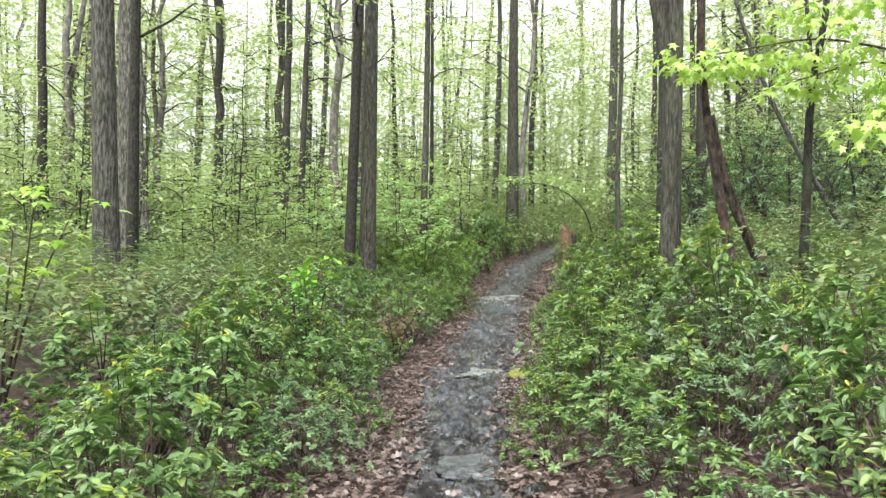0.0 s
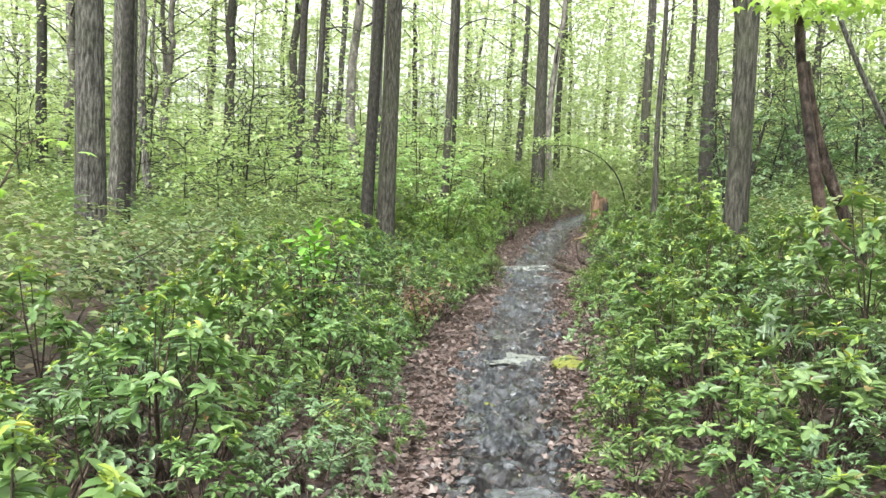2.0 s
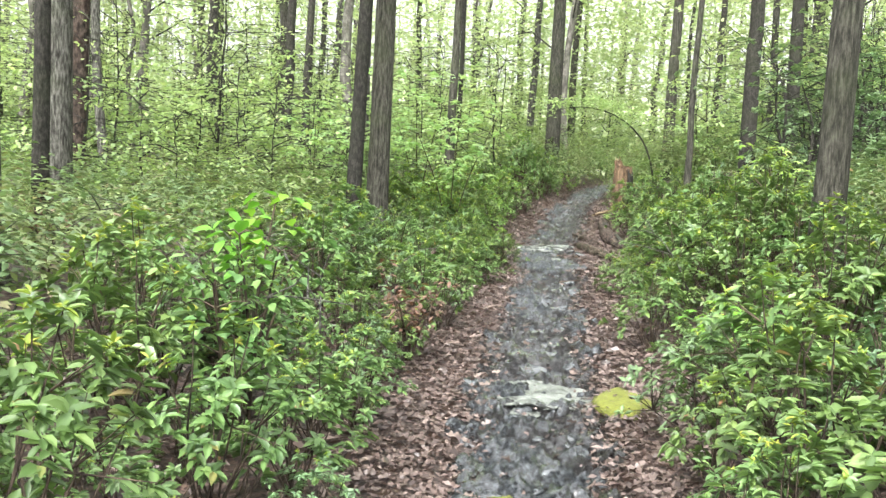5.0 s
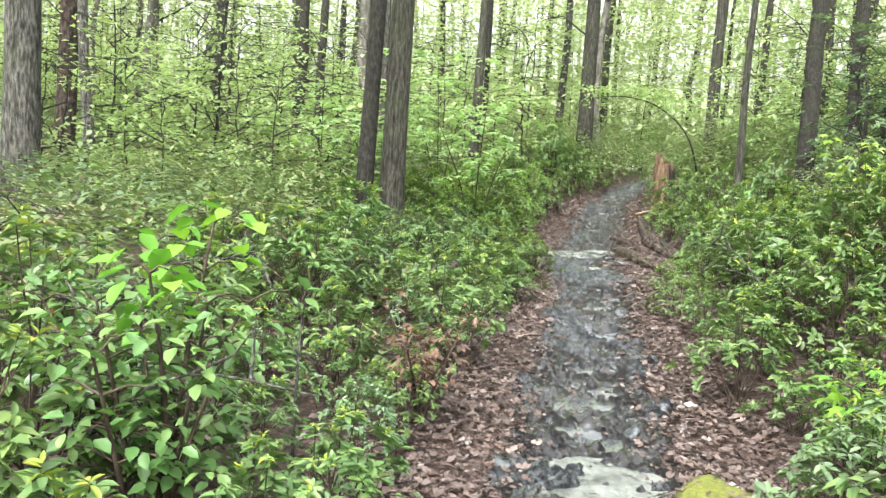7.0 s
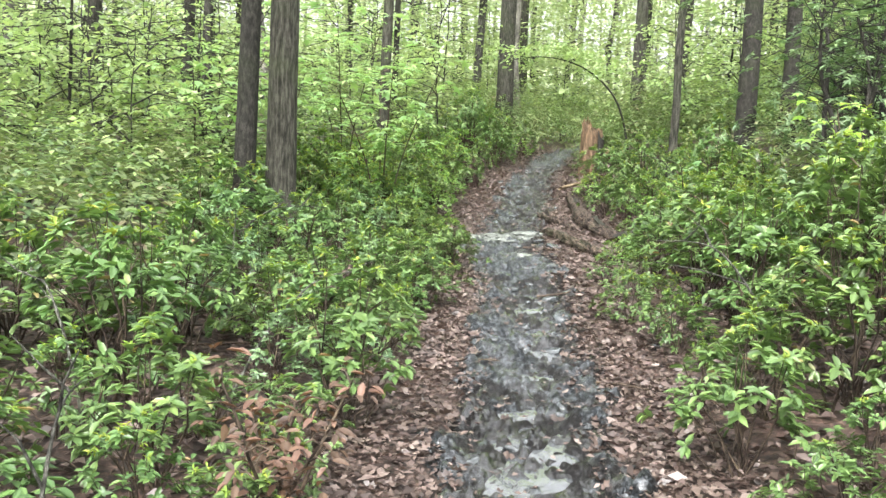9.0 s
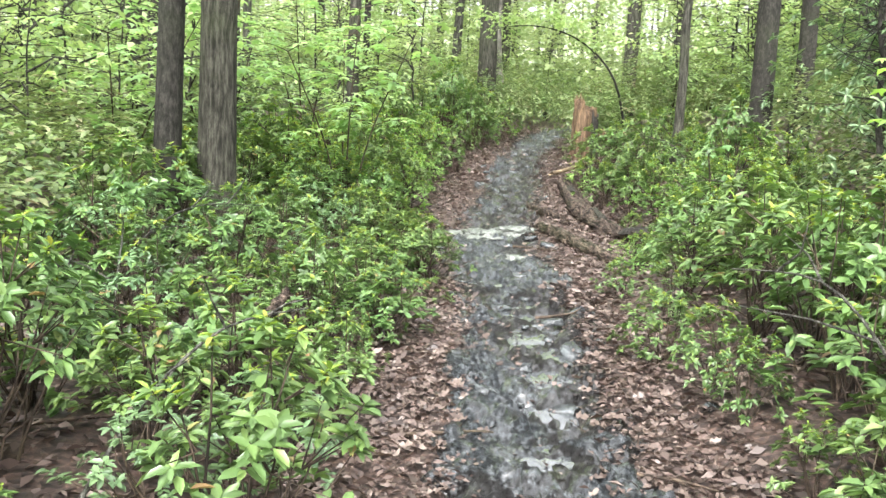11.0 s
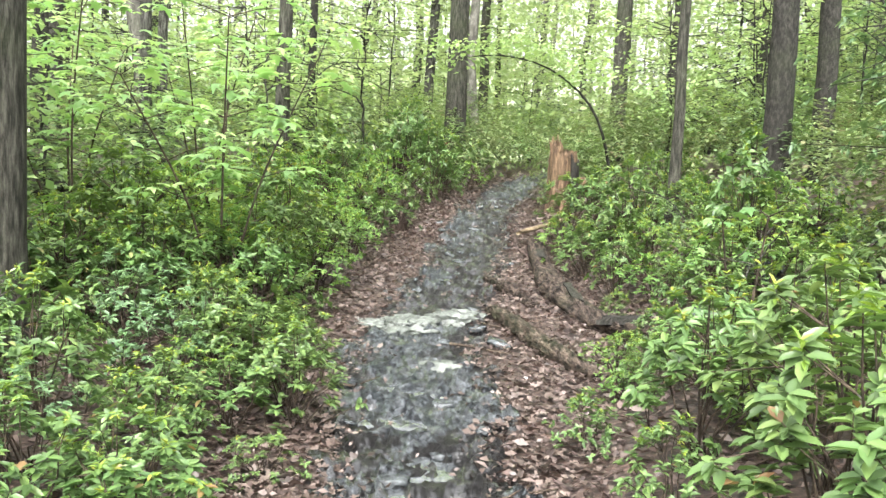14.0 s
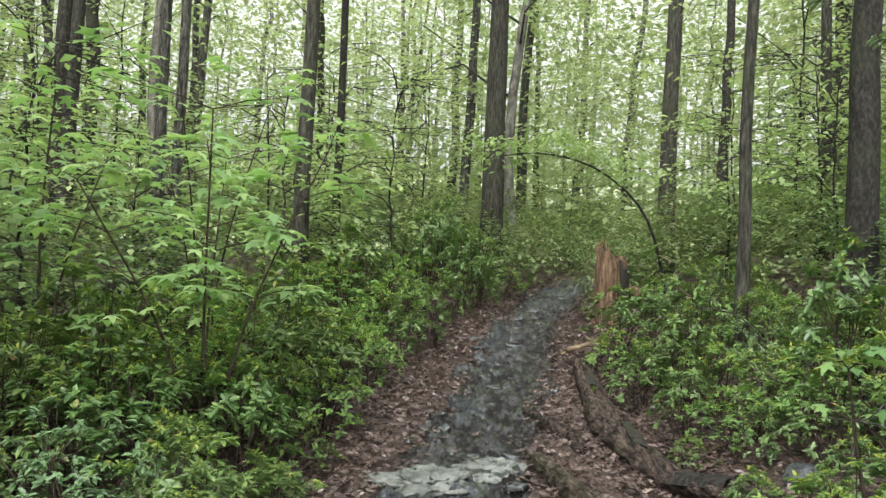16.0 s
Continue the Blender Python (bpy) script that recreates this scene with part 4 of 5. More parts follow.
def broad_bush(seed, x, y, height, spread, stems_n, tiers, size, mat, label, shape="maple", wide=0.85, per=4, name="hobblebush", fan=0.17, droop=0.22, sway=0.22, low=0.45):
    """A tall shrub with a few stems and layers of broad leaves."""
    g = np.random.default_rng(seed)
    z = gz(x, y)
    root = tagged(new(name), label, "shrub")
    root.location = (x, y, z)
    tv, tf = SHAPES[shape]
    blade = mesh_np("leaf", tv, tf, mat)
    for k in range(stems_n):
        a = 6.28 * k / stems_n + g.uniform(0, 1)
        tip = np.array([math.cos(a) * spread * g.uniform(0.4, 1), math.sin(a) * spread * g.uniform(0.4, 1), height * g.uniform(0.72, 1.0)])
        line = curve([(0, 0, -0.05), tip * np.array([0.35, 0.35, 0.5]) + g.normal(0, 0.03, 3), tip], 12)
        stem = part("stem", joined([tube(line, np.linspace(0.014, 0.005, 12), 6)], "stem", TWIG), root)
        sprout = []
        for q in range(tiers):
            f = low + (1 - low) * (q + 1) / tiers
            c = np.array([np.interp(f, np.linspace(0, 1, 12), line[:, i]) for i in range(3)])
            for side in (0, math.pi):
                w = a + q * 1.57 + side
                e = c + np.array([math.cos(w), math.sin(w), 0.25]) * fan * g.uniform(0.7, 1.5)
                part("twig", joined([tube([c, (c + e) / 2 + (0, 0, 0.02), e], [0.005, 0.004, 0.003], 4)], "twig", TWIG), stem)
                sprout += leaf_poses(g, e, per, fan * 0.6, size, wide, droop, sway)
        for m in sprout:
            part("leaf", blade, stem).matrix_basis = m
    return root


MAPLE_BUSH = "slender striped maple with flat layers of pale green leaves"
for seed, x, y, tall, stems_n in ((71, -0.45, 19.5, 2.6, 4), (72, -2.0, 20.4, 2.9, 4), (73, -1.2, 22.4, 2.9, 3), (70, -2.9, 18.9, 2.3, 3)):
    broad_bush(seed, x, y, tall, 1.15, stems_n, 4, 0.165, BROAD, MAPLE_BUSH, "maple", 0.9, 9, "striped_maple", 0.36, 0.1, 0.12, 0.35)
broad_bush(74, -1.42, 8.9, 1.4, 0.2, 3, 2, 0.11, BRIGHT, "bright green broad-leaved sapling among the laurel", "fold", 0.8, 4, "young_sapling", 0.1, 0.4, 0.3, 0.7)
broad_bush(69, -1.48, 8.8, 1.05, 0.48, 10, 5, 0.072, HAZEL, "leafy green hazel bush with broad glossy leaves", "fold", 0.7, 7, "hazel_bush", 0.13, 0.3, 0.3, 0.25)
broad_bush(75, 1.75, 10.0, 0.62, 0.3, 4, 3, 0.11, BRIGHT, "small bright green seedling beside the trail", "maple", 0.8, 3, "young_sapling", 0.1)
broad_bush(76, -3.5, 6.6, 1.75, 0.6, 4, 3, 0.13, MAPLE, "young maple with pale green leaves among laurel", "maple", 0.95, 4, "maple_sapling", 0.2)
broad_bush(77, 4.0, 15.2, 1.5, 0.5, 4, 3, 0.13, MAPLE, "young maple with pale green leaves among laurel", "maple", 0.95, 4, "maple_sapling", 0.2)

broad_bush(68, 3.32, 17.5, 1.1, 0.22, 2, 2, 0.11, HAZEL, "maple seedling with a few bright leaves beside the trail", "maple", 0.95, 3, "maple_sapling", 0.14)

# the maple whose boughs reach over the laurel
g = np.random.default_rng(81)
maple = tagged(new("maple_tree"), "young maple with long boughs of bright drooping leaves", "tree")
base = np.array([6.1, 9.3, gz(6.1, 9.3)])
part("trunk", joined([tube(curve([base - (0, 0, 0.1), base + (0.05, 0, 2.0), base + (-0.05, 0.1, 5.5), base + (0.1, 0, 8.0)]), np.linspace(0.06, 0.015, 14), 9, 0.05)], "trunk", BARK_DARK), maple)
fol = Acc()
for start, end, n_twig in (((6.1, 9.3, 3.6), (2.55, 9.7, 3.72), 30), ((6.1, 9.3, 3.4), (3.5, 9.3, 3.3), 12), ((6.1, 9.3, 3.2), (4.3, 8.5, 2.75), 22), ((6.1, 9.3, 4.4), (3.9, 9.9, 4.3), 14), ((6.1, 9.3, 5.2), (4.6, 8.6, 5.6), 14)):
    line = curve([start, (np.array(start) + end) / 2 + (0, 0, 0.35), end], 20)
    pieces = [tube(line, np.linspace(0.02, 0.004, 20), 6)]
    for k in range(n_twig):
        c = line[int(6 + 13 * k / n_twig)]
        e = c + np.array([g.normal(-0.08, 0.12), g.normal(0, 0.25), g.normal(-0.12, 0.1)])
        pieces.append(tube([c, (c + e) / 2, e], [0.004, 0.003, 0.002], 4))
        fol.add(*leaf_tiers(g, e, 11, 0.26, 0.13, 1.0, "maple", 0.9))
    part("bough", joined(pieces, "bough", TWIG), maple)
part("foliage", fol.mesh("foliage", MAPLE), maple)["kind"] = "stuff"

# crooked red-barked trees on the bank
build_stems("leaning_tree", [
    ([(3.50, 9.75, gz(3.5, 9.75) - 0.1), (3.47, 9.8, 1.1), (3.38, 9.9, 1.8), (3.27, 10.0, 2.6), (3.16, 10.1, 3.5), (3.14, 10.1, 4.5), (3.0, 10.1, 7.5)], 0.078, 0.03),
    ([(4.30, 10.35, gz(4.3, 10.35) - 0.1), (4.12, 10.3, 0.95), (3.8, 10.25, 1.65), (3.45, 10.2, 2.4), (3.28, 10.15, 3.2)], 0.075, 0.05),
], BARK_RED, "crooked red-barked tree propped by a slanting second stem", seed=5)
build_stems("slim_tree", [
    ([(4.36, 10.1, gz(4.36, 10.1) - 0.1), (4.4, 10.1, 1.5), (4.46, 10.1, 2.6), (4.45, 10.1, 3.35), (4.6, 10.1, 4.0), (4.75, 10.1, 4.8), (4.9, 10.1, 8)], 0.068, 0.03),
    ([(4.47, 10.1, 3.5), (4.48, 10.1, 4.1), (4.4, 10.15, 5.2), (4.45, 10.1, 7)], 0.04, 0.012),
], BARK_DARK, "slim crooked dark tree forking above the laurel", seed=9)
build_stems("dead_leaning_trunk", [
    ([(7.3, 14.2, gz(7.3, 14.2) - 0.1), (6.65, 14.0, 2.2), (5.9, 14.0, 3.4), (5.25, 14.0, 4.8), (4.9, 14.0, 6.0)], 0.055, 0.03),
], BARK, "dead trunk leaning steeply among standing trees", seed=13)
g = np.random.default_rng(83)
arched = build_stems("arched_sapling", [
    ([(4.75, 25.6, gz(4.75, 25.6) - 0.1), (4.6, 25.6, 2.4), (4.35, 25.6, 3.1), (3.6, 25.6, 3.7), (2.7, 25.6, 3.85), (2.0, 25.7, 3.7)], 0.03, 0.006),
], BARK_DARK, "thin sapling arched over towards the trail", "tree", 17)
fol = Acc()
for _ in range(56):
    u = g.uniform(0, 1)
    c = np.array([4.2 - 2.3 * u, 25.6, 3.45 + 0.5 * math.sin(u * 2.6)])
    v = g.uniform(0, 6.28)
    fol.add(*leaves(*(lambda q: (q[0], q[1], q[2], q[3], q[3] * 0.6))(spray(g, c, c + np.array([math.cos(v) * 0.6, math.sin(v) * 0.7, g.normal(0.02, 0.1)]), 0.1, 16)), "kite"))
part("foliage", fol.mesh("foliage", SAPLING_LEAF), arched)["kind"] = "stuff"

# tall dark laurels on the bank
def build_tall_laurel(seed, height, spread, tips_n):
    """A laurel grown into a small crooked tree, its leaves in tufts at the twig ends."""
    g = np.random.default_rng(seed)
    root = tagged(new("tall_laurel"), "tall dark evergreen laurel with crooked stems on the bank", "shrub", "tall laurels on the bank")
    tips, twigs = [], Acc()
    for k in range(5):
        a = 1.26 * k + g.uniform(0, 0.8)
        top = np.array([math.cos(a) * spread * g.uniform(0.3, 0.8), math.sin(a) * spread * g.uniform(0.3, 0.8), height * g.uniform(0.7, 0.95)])
        line = curve([(g.normal(0, 0.08), g.normal(0, 0.08), -0.1), top * np.array([0.5, 0.5, 0.3]) + g.normal(0, 0.15, 3), top * np.array([0.6, 0.6, 0.65]) + g.normal(0, 0.15, 3), top], 14)
        part("trunk", joined([tube(line, np.linspace(0.045, 0.012, 14), 7, 0.08, seed + k)], "trunk", BARK_DARK), root)
        for _ in range(tips_n):
            c = line[int(g.integers(3, 14))]
            e = c + g.normal(0, 1, 3) * np.array([0.42, 0.42, 0.26]) * spread + np.array([0, 0, 0.12])
            e[2] = max(e[2], 0.3)
            twigs.add(*tube([c, (c + e) / 2 + g.normal(0, 0.04, 3), e], [0.009, 0.006, 0.003], 3))
            tips.append(e)
    tagged(part("twig", twigs.mesh("twig", BARK_DARK), root), kind="stuff")
    tips = np.array(tips)
    p, d, n, ln = whorls(g, tips, unit(tips - (0, 0, height * 0.35)) + np.array([0, 0, 0.4]), 11, 0.105)
    tagged(part("foliage", mesh_np("foliage", *leaves(p, d, n, ln, ln * 0.4), ROSEBAY), root), kind="stuff")
    return root


TALL = [build_tall_laurel(61, 3.5, 1.15, 42), build_tall_laurel(62, 2.9, 1.25, 42)]
for k, (x, y, size) in enumerate(((5.05, 17.5, 0.95), (6.1, 18.9, 1.0), (7.7, 20.8, 1.05), (7.2, 17.6, 1.0), (8.8, 19.2, 1.1), (7.0, 14.2, 0.9), (9.6, 25.5, 1.1), (11.5, 23.5, 1.2))):
    m = place(x, y, x * 90, size)
    if k < 2:
        TALL[k].matrix_basis = m
    else:
        copy_thing(TALL[k % 2], m)

# ---- stump, logs and dead wood ----
def build_stump():
    g = np.random.default_rng(91)
    x, y = 3.83, 25.35
    root = tagged(new("tree_stump"), "broken tree stump with splintered orange-brown wood", "stump")
    root.location = (x, y, gz(x, y) - 0.16)
    root.scale = (1.06, 1.06, 1.16)
    sides, rings = 40, 16
    w = np.arange(sides) * 2 * math.pi / sides
    top = 0.97 + 0.08 * np.cos(w - 2.6) - 0.1 * np.exp(-((w - 4.9) / 0.35) ** 2) + g.normal(0, 0.045, sides)
    h = np.linspace(-0.1, 1, rings)
    rad = 0.23 * (1 + 0.07 * np.sin(w * 3 + 1) + 0.05 * np.sin(w * 7)) + g.normal(0, 0.005, sides)
    v = []
    for k in h:
        grow = (1.0 + 0.35 * math.exp(-(k + 0.1) / 0.12) - 0.12 * max(0, k)) * (1 - 0.35 * max(0, k - 0.8))
        ruff = g.normal(0, 0.006, sides)
        v.append(np.stack([np.cos(w) * (rad * grow + ruff), np.sin(w) * (rad * grow + ruff), k * top], -1))
    v.append(np.stack([np.cos(w) * rad * 0.45, np.sin(w) * rad * 0.45, top - 0.12 + g.normal(0, 0.05, sides)], -1))
    v.append(np.stack([np.cos(w) * 0.01, np.sin(w) * 0.01, np.full(sides, 0.8)], -1))
    i, j = np.meshgrid(np.arange(rings + 1), np.arange(sides), indexing="ij")
    f = np.stack([i * sides + j, i * sides + (j + 1) % sides, (i + 1) * sides + (j + 1) % sides, (i + 1) * sides + j], -1).reshape(-1, 4)
    part("splintered_wood", mesh_np("splintered_wood", np.concatenate(v), f, SPLIT), root)
    # bark left on the far and shaded sides
    arc = np.linspace(-1.25, 1.35, 16)
    rows = np.linspace(-0.05, 0.9, 9)
    shell = []
    for r_out in (0.262, 0.235):
        for k in rows:
            edge = 1 - 0.28 * np.abs(np.sin(arc * 3.3 + 1)) * (k > 0.8)
            grow = 1.0 + 0.3 * math.exp(-(k + 0.05) / 0.12) - 0.1 * k
            shell.append(np.stack([np.cos(arc) * r_out * grow, np.sin(arc) * r_out * grow, k * edge + g.normal(0, 0.008, len(arc))], -1))
    m, n = len(rows), len(arc)
    idx = lambda a, i, j: a * m * n + i * n + j
    f = [(idx(0, i, j), idx(0, i, j + 1), idx(0, i + 1, j + 1), idx(0, i + 1, j)) for i in range(m - 1) for j in range(n - 1)]
    f += [(idx(0, m - 1, j), idx(0, m - 1, j + 1), idx(1, m - 1, j + 1), idx(1, m - 1, j)) for j in range(n - 1)]
    f += [(idx(0, i, e), idx(0, i + 1, e), idx(1, i + 1, e), idx(1, i, e)) for i in range(m - 1) for e in (0, n - 1)]
    part("bark", mesh_np("bark", np.concatenate(shell), f, BARK_DARK), root, "dark wet bark")
    sp = []
    for k in range(16):
        a = g.uniform(1.4, 4.6)
        r = 0.19 * g.uniform(0.6, 1.1)
        z = g.uniform(0.75, 0.95)
        b = np.array([math.cos(a) * r, math.sin(a) * r, z])
        sp.append(tube([b, b + (0, 0, 0.1), b + (g.normal(0, 0.02), g.normal(0, 0.02), g.uniform(0.16, 0.3))], [0.022, 0.016, 0.002], 4))
    tagged(part("splinter", joined(sp, "splinter", SPLIT, False), root), kind="stuff")
    return root


build_stump()


def slab(name, a, b, width, thick, mat, label, category, seed, roll=0.0):
    """A split length of wood from a to b."""
    g = np.random.default_rng(seed)
    a, b = np.array(a, float), np.array(b, float)
    d = unit(b - a)
    s = unit(np.cross(d, [0, 0, 1.0]))
    u = np.cross(s, d)
    s, u = s * math.cos(roll) + u * math.sin(roll), u * math.cos(roll) - s * math.sin(roll)
    n = 9
    v = []
    for k in range(n):
        f = k / (n - 1)
        c = a + (b - a) * f
        wd = width * (0.55 + 0.45 * math.sin(math.pi * (0.15 + 0.75 * f))) * (1 + g.normal(0, 0.08))
        th = thick * (0.7 + 0.3 * math.sin(math.pi * f)) * (1 + g.normal(0, 0.1))
        for p, q in ((-0.5, -0.4), (0.0, -0.5), (0.5, -0.35), (0.42, 0.4), (0.05, 0.52), (-0.45, 0.38)):
            v.append(c + s * wd * (p + g.normal(0, 0.03)) + u * th * (q + g.normal(0, 0.04)))
    f = [(k * 6 + j, k * 6 + (j + 1) % 6, (k + 1) * 6 + (j + 1) % 6, (k + 1) * 6 + j) for k in range(n - 1) for j in range(6)]
    f += [(0, 1, 2, 5), (2, 3, 4, 5), ((n - 1) * 6, (n - 1) * 6 + 1, (n - 1) * 6 + 2, (n - 1) * 6 + 5), ((n - 1) * 6 + 2, (n - 1) * 6 + 3, (n - 1) * 6 + 4, (n - 1) * 6 + 5)]
    return tagged(new(name, mesh_np(name, v, f, mat)), label, category)


slab("broken_slab", (4.02, 25.3, gz(4.02, 25.3) + 0.42), (4.42, 25.25, gz(4.42, 25.25) + 0.1), 0.2, 0.07, SPLIT, "splintered orange slab leaning on the broken stump", "wood piece", 92, 0.9)
slab("split_plank", (2.85, 23.5, gz(2.85, 23.5) + 0.2), (3.75, 24.05, gz(3.75, 24.05) + 0.2), 0.17, 0.07, PALE_WOOD, "pale split wood lying across the rotten log", "wood piece", 93, 0.3)
slab("wood_shard", (1.18, 24.05, gz(1.18, 24.05) - 0.05), (1.22, 24.12, gz(1.2, 24.1) + 0.27), 0.26, 0.16, BARK_RED, "reddish rotten wood shard standing by the trail", "wood piece", 94)


def build_log(name, pts, radii, sides, mat, label, seed, flute=0.12, bark_at=()):
    """A fallen log along the ground, its broken ends closed."""
    g = np.random.default_rng(seed)
    root = tagged(new(name), label, "log")
    line = curve(pts, 48)
    r = np.interp(np.linspace(0, 1, 48), np.linspace(0, 1, len(radii)), radii) * (1 + g.normal(0, 0.07, 48))
    line = line + g.normal(0, 0.012, line.shape)
    r[0] *= 0.55
    r[-1] *= 0.4
    a = Acc()
    v, f = tube(line, r, sides, flute, seed)
    a.add(v, f)
    for e, ring in ((0, v[:sides]), (1, v[-sides:])):
        c = ring.mean(0) + (unit(line[1] - line[0]) if e == 0 else -unit(line[-1] - line[-2])) * 0.06
        inner = c + (ring - ring.mean(0)) * 0.3
        a.add(np.concatenate([ring, inner]), [(k, (k + 1) % sides, sides + (k + 1) % sides, sides + k) for k in range(sides)])
        a.add(inner, [(0, k, k + 1, k + 2) for k in range(1, sides - 2, 2)])
    part("log_body", a.mesh("log_body", mat), root)
    for k, (at, turn) in enumerate(bark_at):
        i = int(at * 47)
        d = unit(line[min(47, i + 1)] - line[i])
        s = unit(np.cross(d, [0, 0, 1.0]))
        u = np.cross(s, d)
        rows = []
        for q in np.linspace(-0.25, 0.25, 6):
            for w in np.linspace(turn - 0.7, turn + 0.7, 6):
                rr = r[i] * 1.1 + g.normal(0, 0.006)
                rows.append(line[i] + d * (q + g.normal(0, 0.02)) + (s * math.sin(w) + u * math.cos(w)) * rr)
        top = np.array(rows)
        low = top - (top - line[i]) * 0.12
        fs = [(y * 6 + x, y * 6 + x + 1, y * 6 + x + 7, y * 6 + x + 6) for y in range(5) for x in range(5)]
        rim = [x for x in range(5)] + [5 + 6 * y for y in range(5)] + [35 - x for x in range(5)] + [30 - 6 * y for y in range(5)]
        fs += [(rim[q], rim[(q + 1) % 20], 36 + rim[(q + 1) % 20], 36 + rim[q]) for q in range(20)]
        part("bark_flake", mesh_np("bark_flake", np.concatenate([top, low]), fs, BARK_DARK), root, "loose dark bark")
    return root


def on(x, y, up):
    return (x, y, gz(x, y) + up)


build_log("fallen_log", [on(3.05, 23.45, 0.08), on(2.9, 22.3, 0.07), on(2.76, 21.0, 0.06), on(2.82, 20.2, 0.04), on(2.98, 19.5, 0.03), on(3.18, 18.7, 0.02), on(3.36, 18.1, -0.04)], (0.10, 0.115, 0.13, 0.13, 0.125, 0.11, 0.07), 24, ROTTEN, "rotting brown log lying beside the muddy trail", 95, 0.3, ((0.2, 0.3), (0.5, -0.5), (0.75, 0.4)))
build_log("rotten_root", [on(2.0, 20.05, 0.06), on(2.12, 19.4, 0.08), on(2.3, 18.5, 0.07), on(2.5, 17.9, 0.02)], (0.04, 0.07, 0.08, 0.04), 14, ROTTEN, "dark decayed log sunk at the edge of the mud", 96, 0.4)
build_log("rotten_root", [on(2.15, 21.6, 0.03), on(2.3, 20.9, 0.06), on(2.45, 20.3, 0.02)], (0.03, 0.06, 0.04), 10, ROTTEN, "short piece of dark decayed wood in leaves", 97, 0.22)
build_log("fallen_log", [on(-4.6, 22.3, 0.25), on(-3.5, 23.1, 0.32), on(-2.6, 24.4, 0.4), on(-2.0, 25.4, 0.2)], (0.09, 0.11, 0.10, 0.06), 10, BARK_DARK, "dark wet fallen trunk half hidden by bushes", 98, 0.1)
build_log("fallen_log", [on(3.2, 10.0, 0.08), on(3.8, 9.7, 0.1), on(4.6, 9.6, 0.08)], (0.07, 0.09, 0.06), 10, ROTTEN, "short mossy log at the foot of crooked trees", 99, 0.15)
build_log("fallen_log", [on(4.6, 9.2, 0.1), on(5.2, 9.0, 0.14), on(6.0, 8.9, 0.06)], (0.09, 0.11, 0.08), 10, BARK_DARK, "dark log among the laurel stems", 100, 0.15)
build_log("broken_branch", [on(-1.87, 5.25, -0.02), on(-1.8, 5.38, 0.15), on(-1.74, 5.5, 0.34)], (0.05, 0.045, 0.03), 9, ROTTEN, "broken brown branch stub sticking up from leaves", 101, 0.15)
build_log("broken_branch", [on(-0.9, 13.7, 0.05), on(-0.72, 13.95, 0.3), on(-0.52, 14.25, 0.52)], (0.022, 0.034, 0.03), 9, ROTTEN, "rotten brown branch slanting up out of laurel", 104, 0.15)
build_log("fallen_log", [on(5.2, 21.2, 0.05), on(6.1, 21.8, 0.09), on(7.2, 22.1, 0.06)], (0.06, 0.08, 0.05), 9, BARK_DARK, "dark log lying on leaf litter", 102, 0.15)

g = np.random.default_rng(103)
STICKS = [(1.05, 5.5, 1.4, 15), (-2.1, 5.5, 1.2, 5), (-0.3, 7.0, 0.7, 40), (0.25, 5.6, 0.35, 60), (1.3, 13.1, 0.5, -35), (0.35, 13.6, 0.45, 20), (1.5, 16.0, 0.6, 10), (0.75, 17.7, 0.5, -10), (1.75, 18.8, 0.7, -50), (1.85, 19.6, 0.6, -60), (2.3, 22.0, 0.5, 70), (-1.0, 12.6, 1.0, 50), (-1.6, 13.2, 1.2, 35), (-0.8, 14.1, 0.9, 65), (3.9, 20.2, 1.0, 10), (4.5, 19.1, 0.8, -20), (4.2, 22.3, 1.1, 5), (0.9, 9.0, 0.4, -30)]
for x, y, ln, a in STICKS:
    c, q = math.cos(radians(a)), math.sin(radians(a))
    pts = [on(x + c * ln * f + g.normal(0, 0.02), y + q * ln * f + g.normal(0, 0.02), 0.025 + 0.02 * f + abs(g.normal(0, 0.01))) for f in np.linspace(-0.5, 0.5, 6)]
    line = curve(pts, 10)
    pieces = [tube(line, np.linspace(0.014, 0.005, 10) * (0.7 + ln * 0.4), 6, 0.08, int(ln * 99))]
    e = line[6] + np.array([g.normal(0, 0.1), g.normal(0, 0.1), 0.04])
    pieces.append(tube([line[5], (line[5] + e) / 2, e], [0.006, 0.005, 0.002], 5))
    tagged(new("fallen_stick", joined(pieces, "fallen_stick", TWIG)), "thin dark stick lying on wet leaves", "stick", "sticks on the ground")

